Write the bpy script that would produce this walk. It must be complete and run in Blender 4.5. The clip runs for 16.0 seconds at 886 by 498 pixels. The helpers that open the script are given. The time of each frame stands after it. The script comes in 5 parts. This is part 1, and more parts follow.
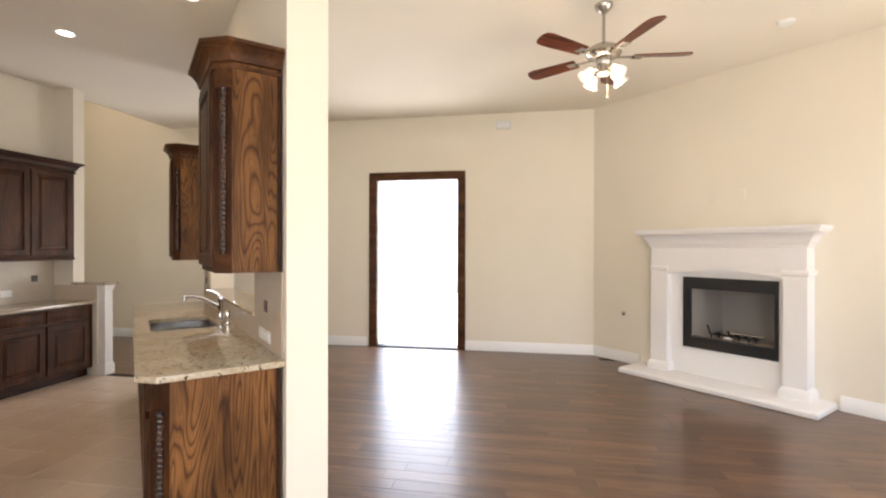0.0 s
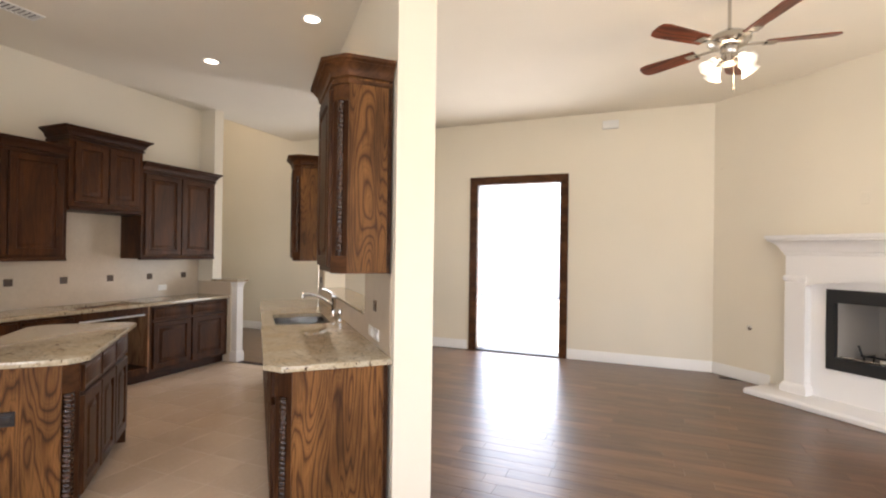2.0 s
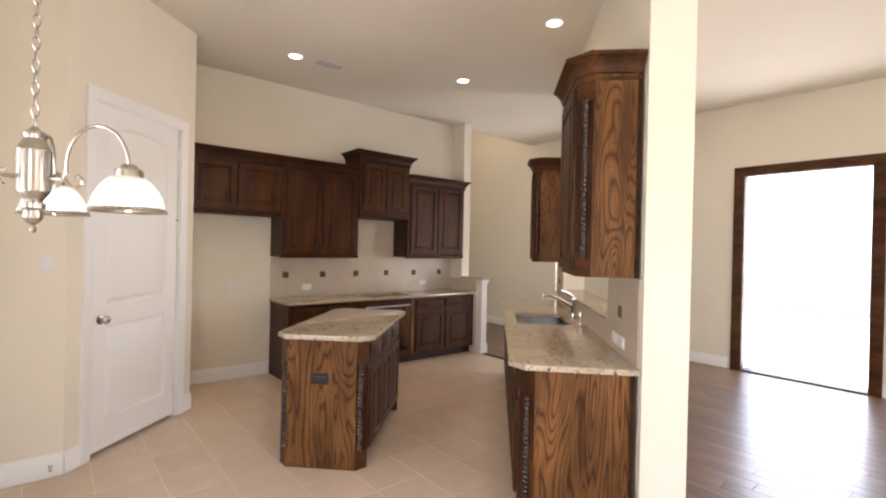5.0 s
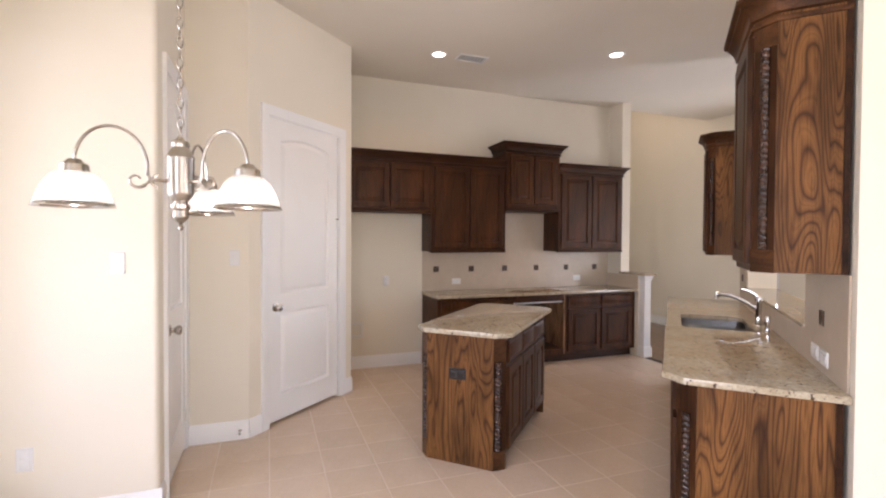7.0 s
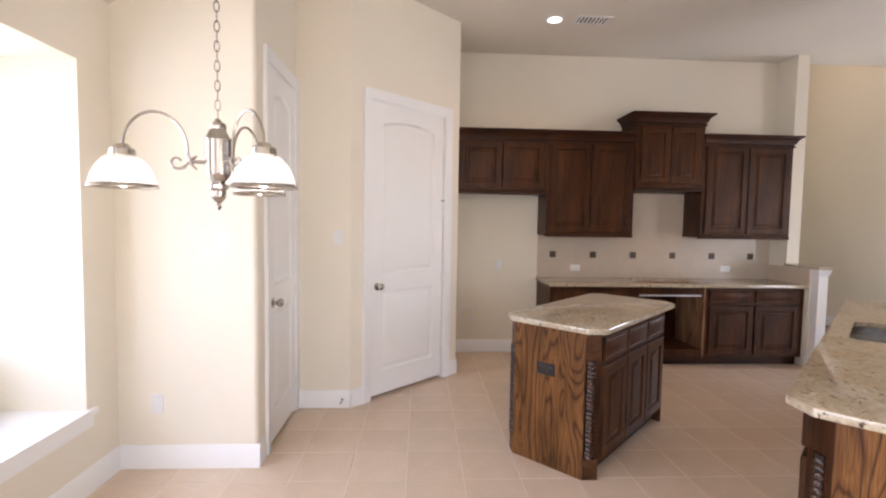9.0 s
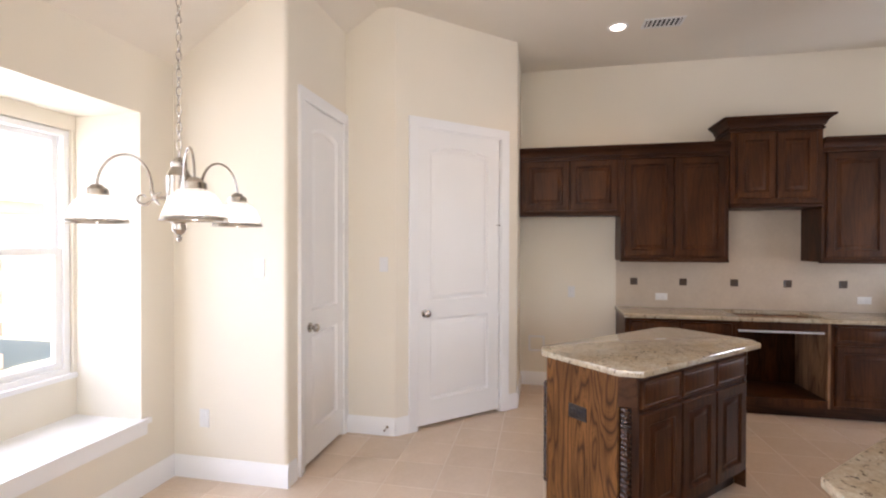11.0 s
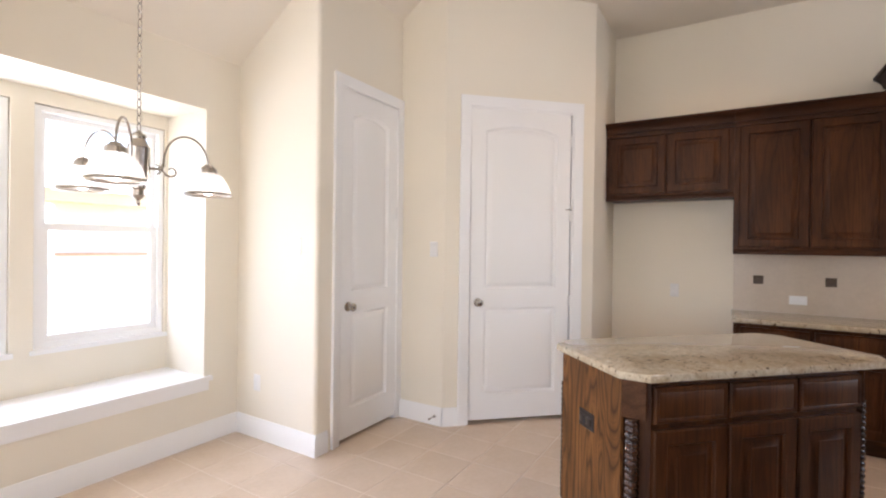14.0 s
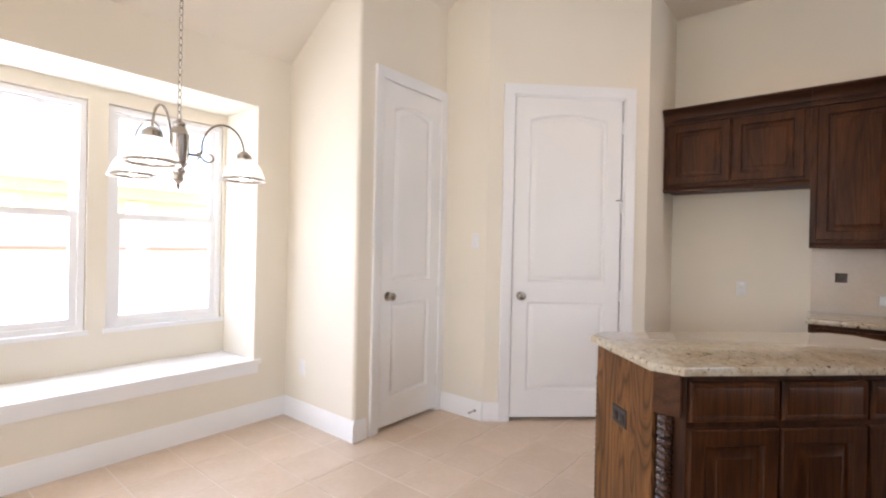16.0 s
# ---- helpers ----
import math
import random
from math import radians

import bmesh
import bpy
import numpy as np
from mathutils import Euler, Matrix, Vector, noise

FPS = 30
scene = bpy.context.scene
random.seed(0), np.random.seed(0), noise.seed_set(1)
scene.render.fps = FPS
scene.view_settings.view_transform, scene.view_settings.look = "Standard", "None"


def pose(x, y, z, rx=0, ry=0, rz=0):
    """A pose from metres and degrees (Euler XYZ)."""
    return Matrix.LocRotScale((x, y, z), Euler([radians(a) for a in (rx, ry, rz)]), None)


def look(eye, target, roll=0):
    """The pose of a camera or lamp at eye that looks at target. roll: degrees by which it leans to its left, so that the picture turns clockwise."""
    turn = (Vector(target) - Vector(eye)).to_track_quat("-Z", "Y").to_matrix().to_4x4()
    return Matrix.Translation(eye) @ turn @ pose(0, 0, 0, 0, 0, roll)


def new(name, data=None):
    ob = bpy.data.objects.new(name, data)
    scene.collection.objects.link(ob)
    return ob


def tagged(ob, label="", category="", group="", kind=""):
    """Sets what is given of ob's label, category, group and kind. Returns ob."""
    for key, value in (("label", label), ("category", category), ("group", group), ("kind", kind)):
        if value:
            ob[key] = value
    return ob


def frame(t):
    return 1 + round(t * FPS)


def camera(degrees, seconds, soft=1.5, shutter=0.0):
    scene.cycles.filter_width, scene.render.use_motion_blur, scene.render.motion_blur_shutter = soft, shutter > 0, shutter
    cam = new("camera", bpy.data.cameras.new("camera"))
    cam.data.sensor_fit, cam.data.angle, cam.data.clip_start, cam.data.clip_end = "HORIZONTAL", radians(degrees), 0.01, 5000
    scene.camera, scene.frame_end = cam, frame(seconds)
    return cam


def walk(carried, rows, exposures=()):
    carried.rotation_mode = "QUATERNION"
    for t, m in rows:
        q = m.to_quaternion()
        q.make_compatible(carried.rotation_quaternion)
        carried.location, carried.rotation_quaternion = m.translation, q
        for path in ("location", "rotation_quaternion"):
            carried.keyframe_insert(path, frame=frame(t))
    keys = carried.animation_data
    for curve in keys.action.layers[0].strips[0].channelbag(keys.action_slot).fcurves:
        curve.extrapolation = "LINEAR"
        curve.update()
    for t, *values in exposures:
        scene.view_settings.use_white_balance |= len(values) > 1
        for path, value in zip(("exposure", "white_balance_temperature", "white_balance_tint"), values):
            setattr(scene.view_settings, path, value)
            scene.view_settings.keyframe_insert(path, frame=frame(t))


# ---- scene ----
cam = camera(86.7, 16.0, soft=2.1)
PATH = [
    (0, (0.029, -0.018, 1.49), (-0.32, 1.951, 1.485), 0.1),
    (0.5, (0.027, -0.031, 1.495), (-0.415, 1.92, 1.499), 0.4),
    (1, (0.017, -0.022, 1.489), (-0.525, 1.903, 1.503), 0.5),
    (1.5, (-0.002, -0.028, 1.489), (-0.643, 1.867, 1.504), 0.7),
    (2, (-0.003, -0.029, 1.488), (-0.751, 1.826, 1.498), 0.8),
    (2.5, (-0.002, -0.033, 1.49), (-0.861, 1.772, 1.498), 0.8),
    (3, (-0.011, -0.026, 1.481), (-0.993, 1.717, 1.488), 0.8),
    (3.5, (-0.019, -0.028, 1.482), (-1.133, 1.632, 1.484), 0.8),
    (4, (-0.018, -0.035, 1.482), (-1.277, 1.519, 1.486), 0.9),
    (4.5, (-0.035, -0.038, 1.481), (-1.434, 1.392, 1.484), 1.1),
    (5, (-0.041, -0.053, 1.499), (-1.574, 1.231, 1.492), 1.3),
    (7.5, (-0.1, 0.269, 1.487), (-2.023, 0.818, 1.438), 0.1),
    (8, (-0.107, 0.373, 1.494), (-2.065, 0.779, 1.426), 0.2),
    (8.5, (-0.143, 0.456, 1.491), (-2.12, 0.744, 1.393), 0.9),
    (9, (-0.188, 0.567, 1.488), (-2.182, 0.666, 1.37), 0.9),
    (9.5, (-0.237, 0.705, 1.499), (-2.234, 0.649, 1.391), 0.3),
    (10, (-0.265, 0.846, 1.518), (-2.255, 0.659, 1.447), -0.4),
    (12.5, (-0.583, 1.598, 1.462), (-2.46, 0.908, 1.44), 0.6),
    (13, (-0.688, 1.732, 1.444), (-2.523, 0.936, 1.416), -0.3),
    (13.5, (-0.761, 1.824, 1.407), (-2.531, 0.893, 1.388), 0.2),
    (14, (-0.818, 1.877, 1.374), (-2.526, 0.836, 1.361), 0.8),
    (14.5, (-0.867, 1.919, 1.35), (-2.522, 0.797, 1.336), 1.2),
    (15, (-0.91, 1.965, 1.333), (-2.53, 0.793, 1.316), 1.3),
    (15.5, (-0.934, 1.986, 1.318), (-2.528, 0.778, 1.302), 1.3),
    (16, (-0.951, 2.008, 1.295), (-2.497, 0.74, 1.288), 1.2),
]
# the camera's own exposure and white balance drift as it turns from the warm rooms to the bright nook
TONES = [(0.0, 2.24, 6850, 15), (5.0, 2.27, 6800, 18), (7.5, 2.30, 6350, 22), (9.5, 2.32, 6320, 20), (12.5, 2.35, 6320, 19), (14.5, 2.35, 6250, 18), (16.0, 2.35, 6220, 18)]
walk(cam, [(t, look(eye, target, roll)) for t, eye, target, roll in PATH], TONES)

# ---- world, sun, large lights ----
world = bpy.data.worlds.new("world")
scene.world = world
world.use_nodes = True
wn = world.node_tree.nodes
sky = wn.new("ShaderNodeTexSky")
sky.sky_type, sky.sun_disc = "NISHITA", False
sky.sun_elevation, sky.sun_rotation = radians(58), radians(70)
wn["Background"].inputs[1].default_value = 0.15
world.node_tree.links.new(sky.outputs[0], wn["Background"].inputs[0])
sun = new("sun", bpy.data.lights.new("sun", "SUN"))
sun.data.energy, sun.data.angle, sun.data.color = 4.8, radians(0.5), (1.0, 0.95, 0.88)
sun.matrix_world = look((0, 0, 20), (-10.4 * math.cos(radians(20)), -10.4 * math.sin(radians(20)), 20 - 16.6))


def area_lamp(name, eye, target, w, h, watts, colour=(0.83, 0.91, 1.0)):
    ob = new(name, bpy.data.lights.new(name, "AREA"))
    ob.data.shape, ob.data.size, ob.data.size_y, ob.data.energy, ob.data.color = "RECTANGLE", w, h, watts, colour
    ob.matrix_world = look(eye, target)
    return ob


def point_lamp(name, place, watts, colour=(1.0, 0.78, 0.52), radius=0.03):
    ob = new(name, bpy.data.lights.new(name, "POINT"))
    ob.data.energy, ob.data.color, ob.data.shadow_soft_size = watts, colour, radius
    ob.location = place
    return ob


area_lamp("doorway_daylight", (-1.575, 7.15, 1.27), (-1.575, 5.0, 1.2), 1.24, 2.45, 12.5, (0.86, 0.92, 1.0))
for lx, watts in ((-2.315, 3.0), (-1.445, 7.4)):
    area_lamp("bay_window_daylight", (lx, -1.80, 1.46), (lx, 1.0, 1.2), 0.72, 1.45, watts, (0.80, 0.87, 1.0))
# added fill from the south; no window is known there
area_lamp("unseen_south_fill", (1.25, -1.30, 1.40), (0.9, 3.0, 1.3), 2.1, 2.0, 13.5, (0.80, 0.88, 1.0))
# assumed east fill lamp, added to brighten the doors and living room
area_lamp("unseen_east_fill", (4.03, 2.2, 1.55), (0.0, 2.6, 1.3), 2.4, 1.9, 12.5, (0.80, 0.88, 1.0))
area_lamp("hall_window_daylight", (-4.82, 7.0, 1.49), (-4.82, 5.0, 1.2), 0.5, 1.35, 10)
point_lamp("foyer_lamp", (-6.7, 5.6, 4.0), 2.4, (1.0, 0.88, 0.74), radius=0.12)

# ---- materials ----


def material(name, rough=0.5, metal=0.0):
    m = bpy.data.materials.new(name)
    m.use_nodes = True
    t = m.node_tree
    b = t.nodes["Principled BSDF"]
    b.inputs["Roughness"].default_value, b.inputs["Metallic"].default_value = rough, metal
    return m, t, b


def link(t, a, i, b, j):
    t.links.new(a.outputs[i], b.inputs[j])


def texco(t, scale=(1, 1, 1), rot=(0, 0, 0)):
    c, m = t.nodes.new("ShaderNodeTexCoord"), t.nodes.new("ShaderNodeMapping")
    m.inputs["Scale"].default_value, m.inputs["Rotation"].default_value = scale, rot
    link(t, c, "Object", m, "Vector")
    return m


def noise_tex(t, co, scale, detail=4, rough=0.5, distort=0.0):
    n = t.nodes.new("ShaderNodeTexNoise")
    n.inputs["Scale"].default_value, n.inputs["Detail"].default_value = scale, detail
    n.inputs["Roughness"].default_value, n.inputs["Distortion"].default_value = rough, distort
    link(t, co, 0, n, "Vector")
    return n


def ramp(t, src, out, stops):
    r = t.nodes.new("ShaderNodeValToRGB")
    e = r.color_ramp.elements
    while len(e) < len(stops):
        e.new(0.5)
    for k, (p, c) in zip(e, stops):
        k.position, k.color = p, (*c, 1)
    link(t, src, out, r, 0)
    return r


def bump(t, b, src, out, strength, dist=0.002):
    n = t.nodes.new("ShaderNodeBump")
    n.inputs["Strength"].default_value, n.inputs["Distance"].default_value = strength, dist
    link(t, src, out, n, "Height")
    link(t, n, 0, b, "Normal")


def mix(t, fac, a, b_, mode="MIX"):
    n = t.nodes.new("ShaderNodeMix")
    n.data_type, n.blend_type = "RGBA", mode
    for sock, v in ((n.inputs[0], fac), (n.inputs[6], a), (n.inputs[7], b_)):
        if isinstance(v, bpy.types.NodeSocket):
            t.links.new(v, sock)
        else:
            sock.default_value = v if isinstance(v, float) else (*v, 1)
    return n


def paint(name, colour, rough, texture=0.15, scale=90):
    m, t, b = material(name, rough)
    co = texco(t)
    big = noise_tex(t, co, 0.9, 3)
    d = tuple(c * 0.95 for c in colour)
    r = ramp(t, big, 0, [(0.3, d), (0.7, colour)])
    link(t, r, 0, b, "Base Color")
    bump(t, b, noise_tex(t, co, scale, 3), 0, texture, 0.001)
    return m


def oak(name, dark, mid, light, along="z", ring=7.0, rough=0.42):
    """Stained oak with cathedral grain; along is the way the grain runs."""
    m, t, b = material(name, rough)
    k = 0.135
    sc = {"z": (1, 1, k), "x": (k, 1, 1), "y": (1, k, 1)}[along]
    co = texco(t, sc)
    warp = noise_tex(t, co, 6.2, 2.0, 0.40, 0.45)
    w = t.nodes.new("ShaderNodeMath")
    w.operation = "MULTIPLY"
    w.inputs[1].default_value = ring * 2.2
    link(t, warp, 0, w, 0)
    f = t.nodes.new("ShaderNodeMath")
    f.operation = "FRACT"
    link(t, w, 0, f, 0)
    soft = tuple((p + 3 * q) / 4 for p, q in zip(light, mid))
    bands = ramp(t, f, 0, [(0.0, dark), (0.04, dark), (0.17, mid), (0.42, light), (0.52, soft), (0.62, light), (0.88, mid), (1.0, dark)])
    pores_co = texco(t, tuple(220 if s == 1 else 9 for s in sc))
    pores = noise_tex(t, pores_co, 1.0, 2)
    pr = ramp(t, pores, 0, [(0.36, (0.68, 0.66, 0.64)), (0.52, (1, 1, 1))])
    blot = ramp(t, noise_tex(t, texco(t, tuple(6.5 if q == 1 else 1.6 for q in sc)), 1.0, 3), 0, [(0.32, (0.52, 0.48, 0.46)), (0.5, (0.95, 0.92, 0.88)), (0.68, (1.38, 1.36, 1.28))])
    a = mix(t, 1.0, bands.outputs[0], pr.outputs[0], "MULTIPLY")
    c = mix(t, 1.0, a.outputs[2], blot.outputs[0], "MULTIPLY")
    link(t, c, 2, b, "Base Color")
    bump(t, b, pores, 0, 0.12, 0.0006)
    b.inputs["Coat Weight"].default_value, b.inputs["Coat Roughness"].default_value = 0.03, 0.25
    b.inputs["Specular IOR Level"].default_value = 0.18
    return m


WALL = paint("cream_wall_paint", (0.82, 0.757, 0.635), 0.75, 0.25)
CEIL = paint("cream_ceiling_paint", (0.81, 0.748, 0.645), 0.85, 0.4, 60)
TRIM = paint("white_trim_paint", (0.88, 0.872, 0.855), 0.35, 0.05)
DOORP = paint("white_door_paint", (0.88, 0.87, 0.845), 0.38, 0.06, 160)
CAST = paint("cast_stone_white", (0.84, 0.82, 0.80), 0.7, 0.35, 130)
OAK_PANEL = oak("stained_oak_panel", (0.060, 0.0230, 0.0090), (0.132, 0.0565, 0.0185), (0.188, 0.0860, 0.0275), "z", 10.0)
OAK_BROWN = oak("brown_oak_moulding", (0.062, 0.024, 0.009), (0.078, 0.031, 0.012), (0.092, 0.038, 0.015), "x", 4.0)
OAK_DARK = oak("dark_stained_oak", (0.044, 0.0155, 0.0052), (0.058, 0.0207, 0.0068), (0.072, 0.0268, 0.0088), "z", 5.0)
OAK_TRIM = oak("dark_oak_moulding", (0.028, 0.0098, 0.0040), (0.040, 0.0144, 0.0056), (0.050, 0.0185, 0.0072), "x", 3.0)
OAK_ROPE = oak("lacquered_rope_oak", (0.022, 0.0078, 0.0034), (0.034, 0.0122, 0.005), (0.042, 0.0155, 0.0062), "x", 3.0, 0.25)
OAK_ROPE.node_tree.nodes["Principled BSDF"].inputs["Specular IOR Level"].default_value = 0.5
OAK_INSIDE = oak("bare_cabinet_inside", (0.20, 0.11, 0.06), (0.30, 0.17, 0.09), (0.36, 0.21, 0.12), "z", 3.0, 0.6)


def granite():
    m, t, b = material("speckled_beige_granite", 0.07)
    co = texco(t)
    v = t.nodes.new("ShaderNodeTexVoronoi")
    v.inputs["Scale"].default_value = 120
    link(t, co, 0, v, "Vector")
    base = ramp(t, noise_tex(t, co, 38, 6, 0.7), 0, [(0.28, (0.35, 0.275, 0.185)), (0.42, (0.46, 0.395, 0.295)), (0.6, (0.54, 0.475, 0.365)), (0.8, (0.74, 0.69, 0.58))])
    spots = ramp(t, noise_tex(t, co, 42, 5, 0.72, 0.5), 0, [(0.375, (0.17, 0.125, 0.10)), (0.415, (1, 1, 1))])
    rust = ramp(t, noise_tex(t, co, 7, 4), 0, [(0.35, (0.90, 0.85, 0.78)), (0.6, (1, 1, 1))])
    grains = ramp(t, v, 1, [(0.1, (0.82, 0.8, 0.78)), (0.9, (1.05, 1.05, 1.05))])
    a = mix(t, 1.0, base.outputs[0], spots.outputs[0], "MULTIPLY")
    a = mix(t, 1.0, a.outputs[2], rust.outputs[0], "MULTIPLY")
    a = mix(t, 0.6, a.outputs[2], grains.outputs[0], "MULTIPLY")
    link(t, a, 2, b, "Base Color")
    b.inputs["Roughness"].default_value = 0.03
    b.inputs["Specular IOR Level"].default_value = 0.65
    return m


def ceramic(name, c0, c1, rough, random_amount=0.06):
    m, t, b = material(name, rough)
    co = texco(t)
    r = ramp(t, noise_tex(t, co, 3.5, 6, 0.62), 0, [(0.3, c0), (0.7, c1)])
    f = ramp(t, noise_tex(t, co, 40, 4), 0, [(0.3, (0.97, 0.965, 0.96)), (0.7, (1.02, 1.02, 1.01))])
    a = mix(t, 1.0, r.outputs[0], f.outputs[0], "MULTIPLY")
    o = t.nodes.new("ShaderNodeObjectInfo")
    h = t.nodes.new("ShaderNodeHueSaturation")
    mr = t.nodes.new("ShaderNodeMapRange")
    mr.inputs[3].default_value, mr.inputs[4].default_value = 1 - random_amount, 1 + random_amount
    link(t, o, "Random", mr, 0)
    link(t, mr, 0, h, "Value")
    link(t, a, 2, h, "Color")
    link(t, h, 0, b, "Base Color")
    bump(t, b, noise_tex(t, co, 14, 4), 0, 0.08, 0.002)
    return m


def plank_wood():
    m, t, b = material("hand_scraped_dark_floor_plank", 0.37)
    o = t.nodes.new("ShaderNodeObjectInfo")
    cmb = t.nodes.new("ShaderNodeCombineXYZ")
    mul = t.nodes.new("ShaderNodeMath")
    mul.operation = "MULTIPLY"
    mul.inputs[1].default_value = 37.0
    link(t, o, "Random", mul, 0)
    link(t, mul, 0, cmb, 2)
    co = texco(t, (0.9, 9, 9))
    add = t.nodes.new("ShaderNodeVectorMath")
    link(t, co, 0, add, 0)
    link(t, cmb, 0, add, 1)
    g = noise_tex(t, add, 2.2, 6, 0.6, 0.8)
    r = ramp(t, g, 0, [(0.25, (0.072, 0.036, 0.020)), (0.5, (0.130, 0.069, 0.038)), (0.78, (0.190, 0.107, 0.060))])
    h = t.nodes.new("ShaderNodeHueSaturation")
    mr = t.nodes.new("ShaderNodeMapRange")
    mr.inputs[3].default_value, mr.inputs[4].default_value = 0.76, 1.22
    link(t, o, "Random", mr, 0)
    link(t, mr, 0, h, "Value")
    link(t, r, 0, h, "Color")
    link(t, h, 0, b, "Base Color")
    sc = texco(t, (1.5, 14, 1))
    bump(t, b, noise_tex(t, sc, 2.5, 3), 0, 0.25, 0.004)
    b.inputs["Coat Weight"].default_value, b.inputs["Coat Roughness"].default_value = 0.3, 0.15
    return m


GRANITE = granite()
FLOOR_TILE = ceramic("beige_floor_tile", (0.63, 0.503, 0.383), (0.71, 0.585, 0.465), 0.27, 0.03)
GROUT = paint("pale_grout", (0.69, 0.60, 0.50), 0.9, 0.4, 200)
SPLASH = ceramic("beige_wall_tile", (0.53, 0.435, 0.335), (0.60, 0.505, 0.40), 0.28, 0.03)
BRONZE = ceramic("bronze_accent_tile", (0.050, 0.028, 0.016), (0.105, 0.062, 0.036), 0.3)
PLANK = plank_wood()
GAP = paint("dark_floor_gap", (0.02, 0.013, 0.009), 0.9, 0.1)
BLACK = paint("black_metal", (0.012, 0.012, 0.013), 0.45, 0.2, 200)
FIREBRICK = paint("grey_refractory_panel", (0.30, 0.28, 0.26), 0.9, 0.5, 40)
PLASTIC = paint("white_plastic", (0.80, 0.79, 0.77), 0.3, 0.02)
BROWN_PLASTIC = paint("brown_plastic", (0.018, 0.013, 0.012), 0.4, 0.02)


def metal(name, colour, rough):
    m, t, b = material(name, rough, 1.0)
    co = texco(t, (40, 40, 400))
    n = noise_tex(t, co, 1.0, 2)
    r = ramp(t, n, 0, [(0.3, tuple(c * 0.88 for c in colour)), (0.7, colour)])
    link(t, r, 0, b, "Base Color")
    return m


NICKEL = metal("brushed_nickel", (0.50, 0.47, 0.43), 0.25)
CHROME = metal("polished_chrome", (0.78, 0.78, 0.78), 0.07)
STEEL = metal("stainless_steel", (0.85, 0.83, 0.80), 0.2)
CHERRY = oak("cherry_fan_blade", (0.07, 0.016, 0.008), (0.14, 0.035, 0.016), (0.19, 0.05, 0.022), "x", 4.0, 0.3)


def emitter(name, colour, strength):
    m, t, b = material(name, 0.4)
    b.inputs["Base Color"].default_value = (0.8, 0.78, 0.74, 1)
    b.inputs["Emission Color"].default_value, b.inputs["Emission Strength"].default_value = (*colour, 1), strength
    return m


BULB = emitter("lit_bulb", (1.0, 0.93, 0.84), 2.0)
DOWNLIGHT = emitter("lit_downlight_lens", (1.0, 0.88, 0.72), 1.8)


def frosted():
    m, t, b = material("frosted_white_glass", 0.35)
    b.inputs["Base Color"].default_value = (0.74, 0.73, 0.71, 1)
    tr = t.nodes.new("ShaderNodeBsdfTranslucent")
    tr.inputs[0].default_value = (0.95, 0.93, 0.88, 1)
    ms = t.nodes.new("ShaderNodeMixShader")
    ms.inputs[0].default_value = 0.45
    link(t, b, 0, ms, 1)
    link(t, tr, 0, ms, 2)
    link(t, ms, 0, t.nodes["Material Output"], 0)
    return m


FROSTED = frosted()


def ribbed():
    """Clear ribbed glass with a milky glow: partly see-through."""
    m, t, b = material("ribbed_pressed_glass", 0.12)
    b.inputs["Base Color"].default_value = (0.86, 0.86, 0.84, 1)
    tl = t.nodes.new("ShaderNodeBsdfTranslucent")
    tl.inputs[0].default_value = (0.95, 0.94, 0.90, 1)
    tr = t.nodes.new("ShaderNodeBsdfTransparent")
    a, c_ = t.nodes.new("ShaderNodeMixShader"), t.nodes.new("ShaderNodeMixShader")
    a.inputs[0].default_value, c_.inputs[0].default_value = 0.3, 0.72
    link(t, b, 0, a, 1)
    link(t, tl, 0, a, 2)
    link(t, a, 0, c_, 1)
    link(t, tr, 0, c_, 2)
    link(t, c_, 0, t.nodes["Material Output"], 0)
    return m


RIBBED = ribbed()


def clear_glass():
    m, t, b = material("window_glass", 0.0)
    tr = t.nodes.new("ShaderNodeBsdfTransparent")
    gl = t.nodes.new("ShaderNodeBsdfGlossy")
    gl.inputs["Roughness"].default_value = 0.02
    ms = t.nodes.new("ShaderNodeMixShader")
    ms.inputs[0].default_value = 0.06
    link(t, tr, 0, ms, 1)
    link(t, gl, 0, ms, 2)
    link(t, ms, 0, t.nodes["Material Output"], 0)
    return m


GLASS = clear_glass()
LAWN = paint("dry_lawn", (0.33, 0.31, 0.20), 0.95, 0.8, 30)
CONCRETE = paint("patio_concrete", (0.55, 0.53, 0.50), 0.9, 0.4, 60)
STUCCO = paint("pale_house_wall", (0.82, 0.78, 0.74), 0.9, 0.6, 40)
BRICK = ceramic("red_tan_brick", (0.52, 0.32, 0.22), (0.62, 0.42, 0.30), 0.85, 0.15)
SOFFIT = paint("tan_eave_paint", (0.74, 0.58, 0.38), 0.8, 0.3, 50)
SHINGLE = ceramic("pale_roof_shingle", (0.42, 0.39, 0.35), (0.52, 0.48, 0.44), 0.9)

# ---- mesh helpers ----


def box(bm, x0, x1, y0, y1, z0, z1, m=None):
    vs = [bm.verts.new((x, y, z)) for z in (z0, z1) for x, y in ((x0, y0), (x1, y0), (x1, y1), (x0, y1))]
    for f in ((3, 2, 1, 0), (4, 5, 6, 7), (0, 1, 5, 4), (1, 2, 6, 5), (2, 3, 7, 6), (3, 0, 4, 7)):
        bm.faces.new([vs[i] for i in f])
    if m is not None:
        bmesh.ops.transform(bm, matrix=m, verts=vs)
    return vs


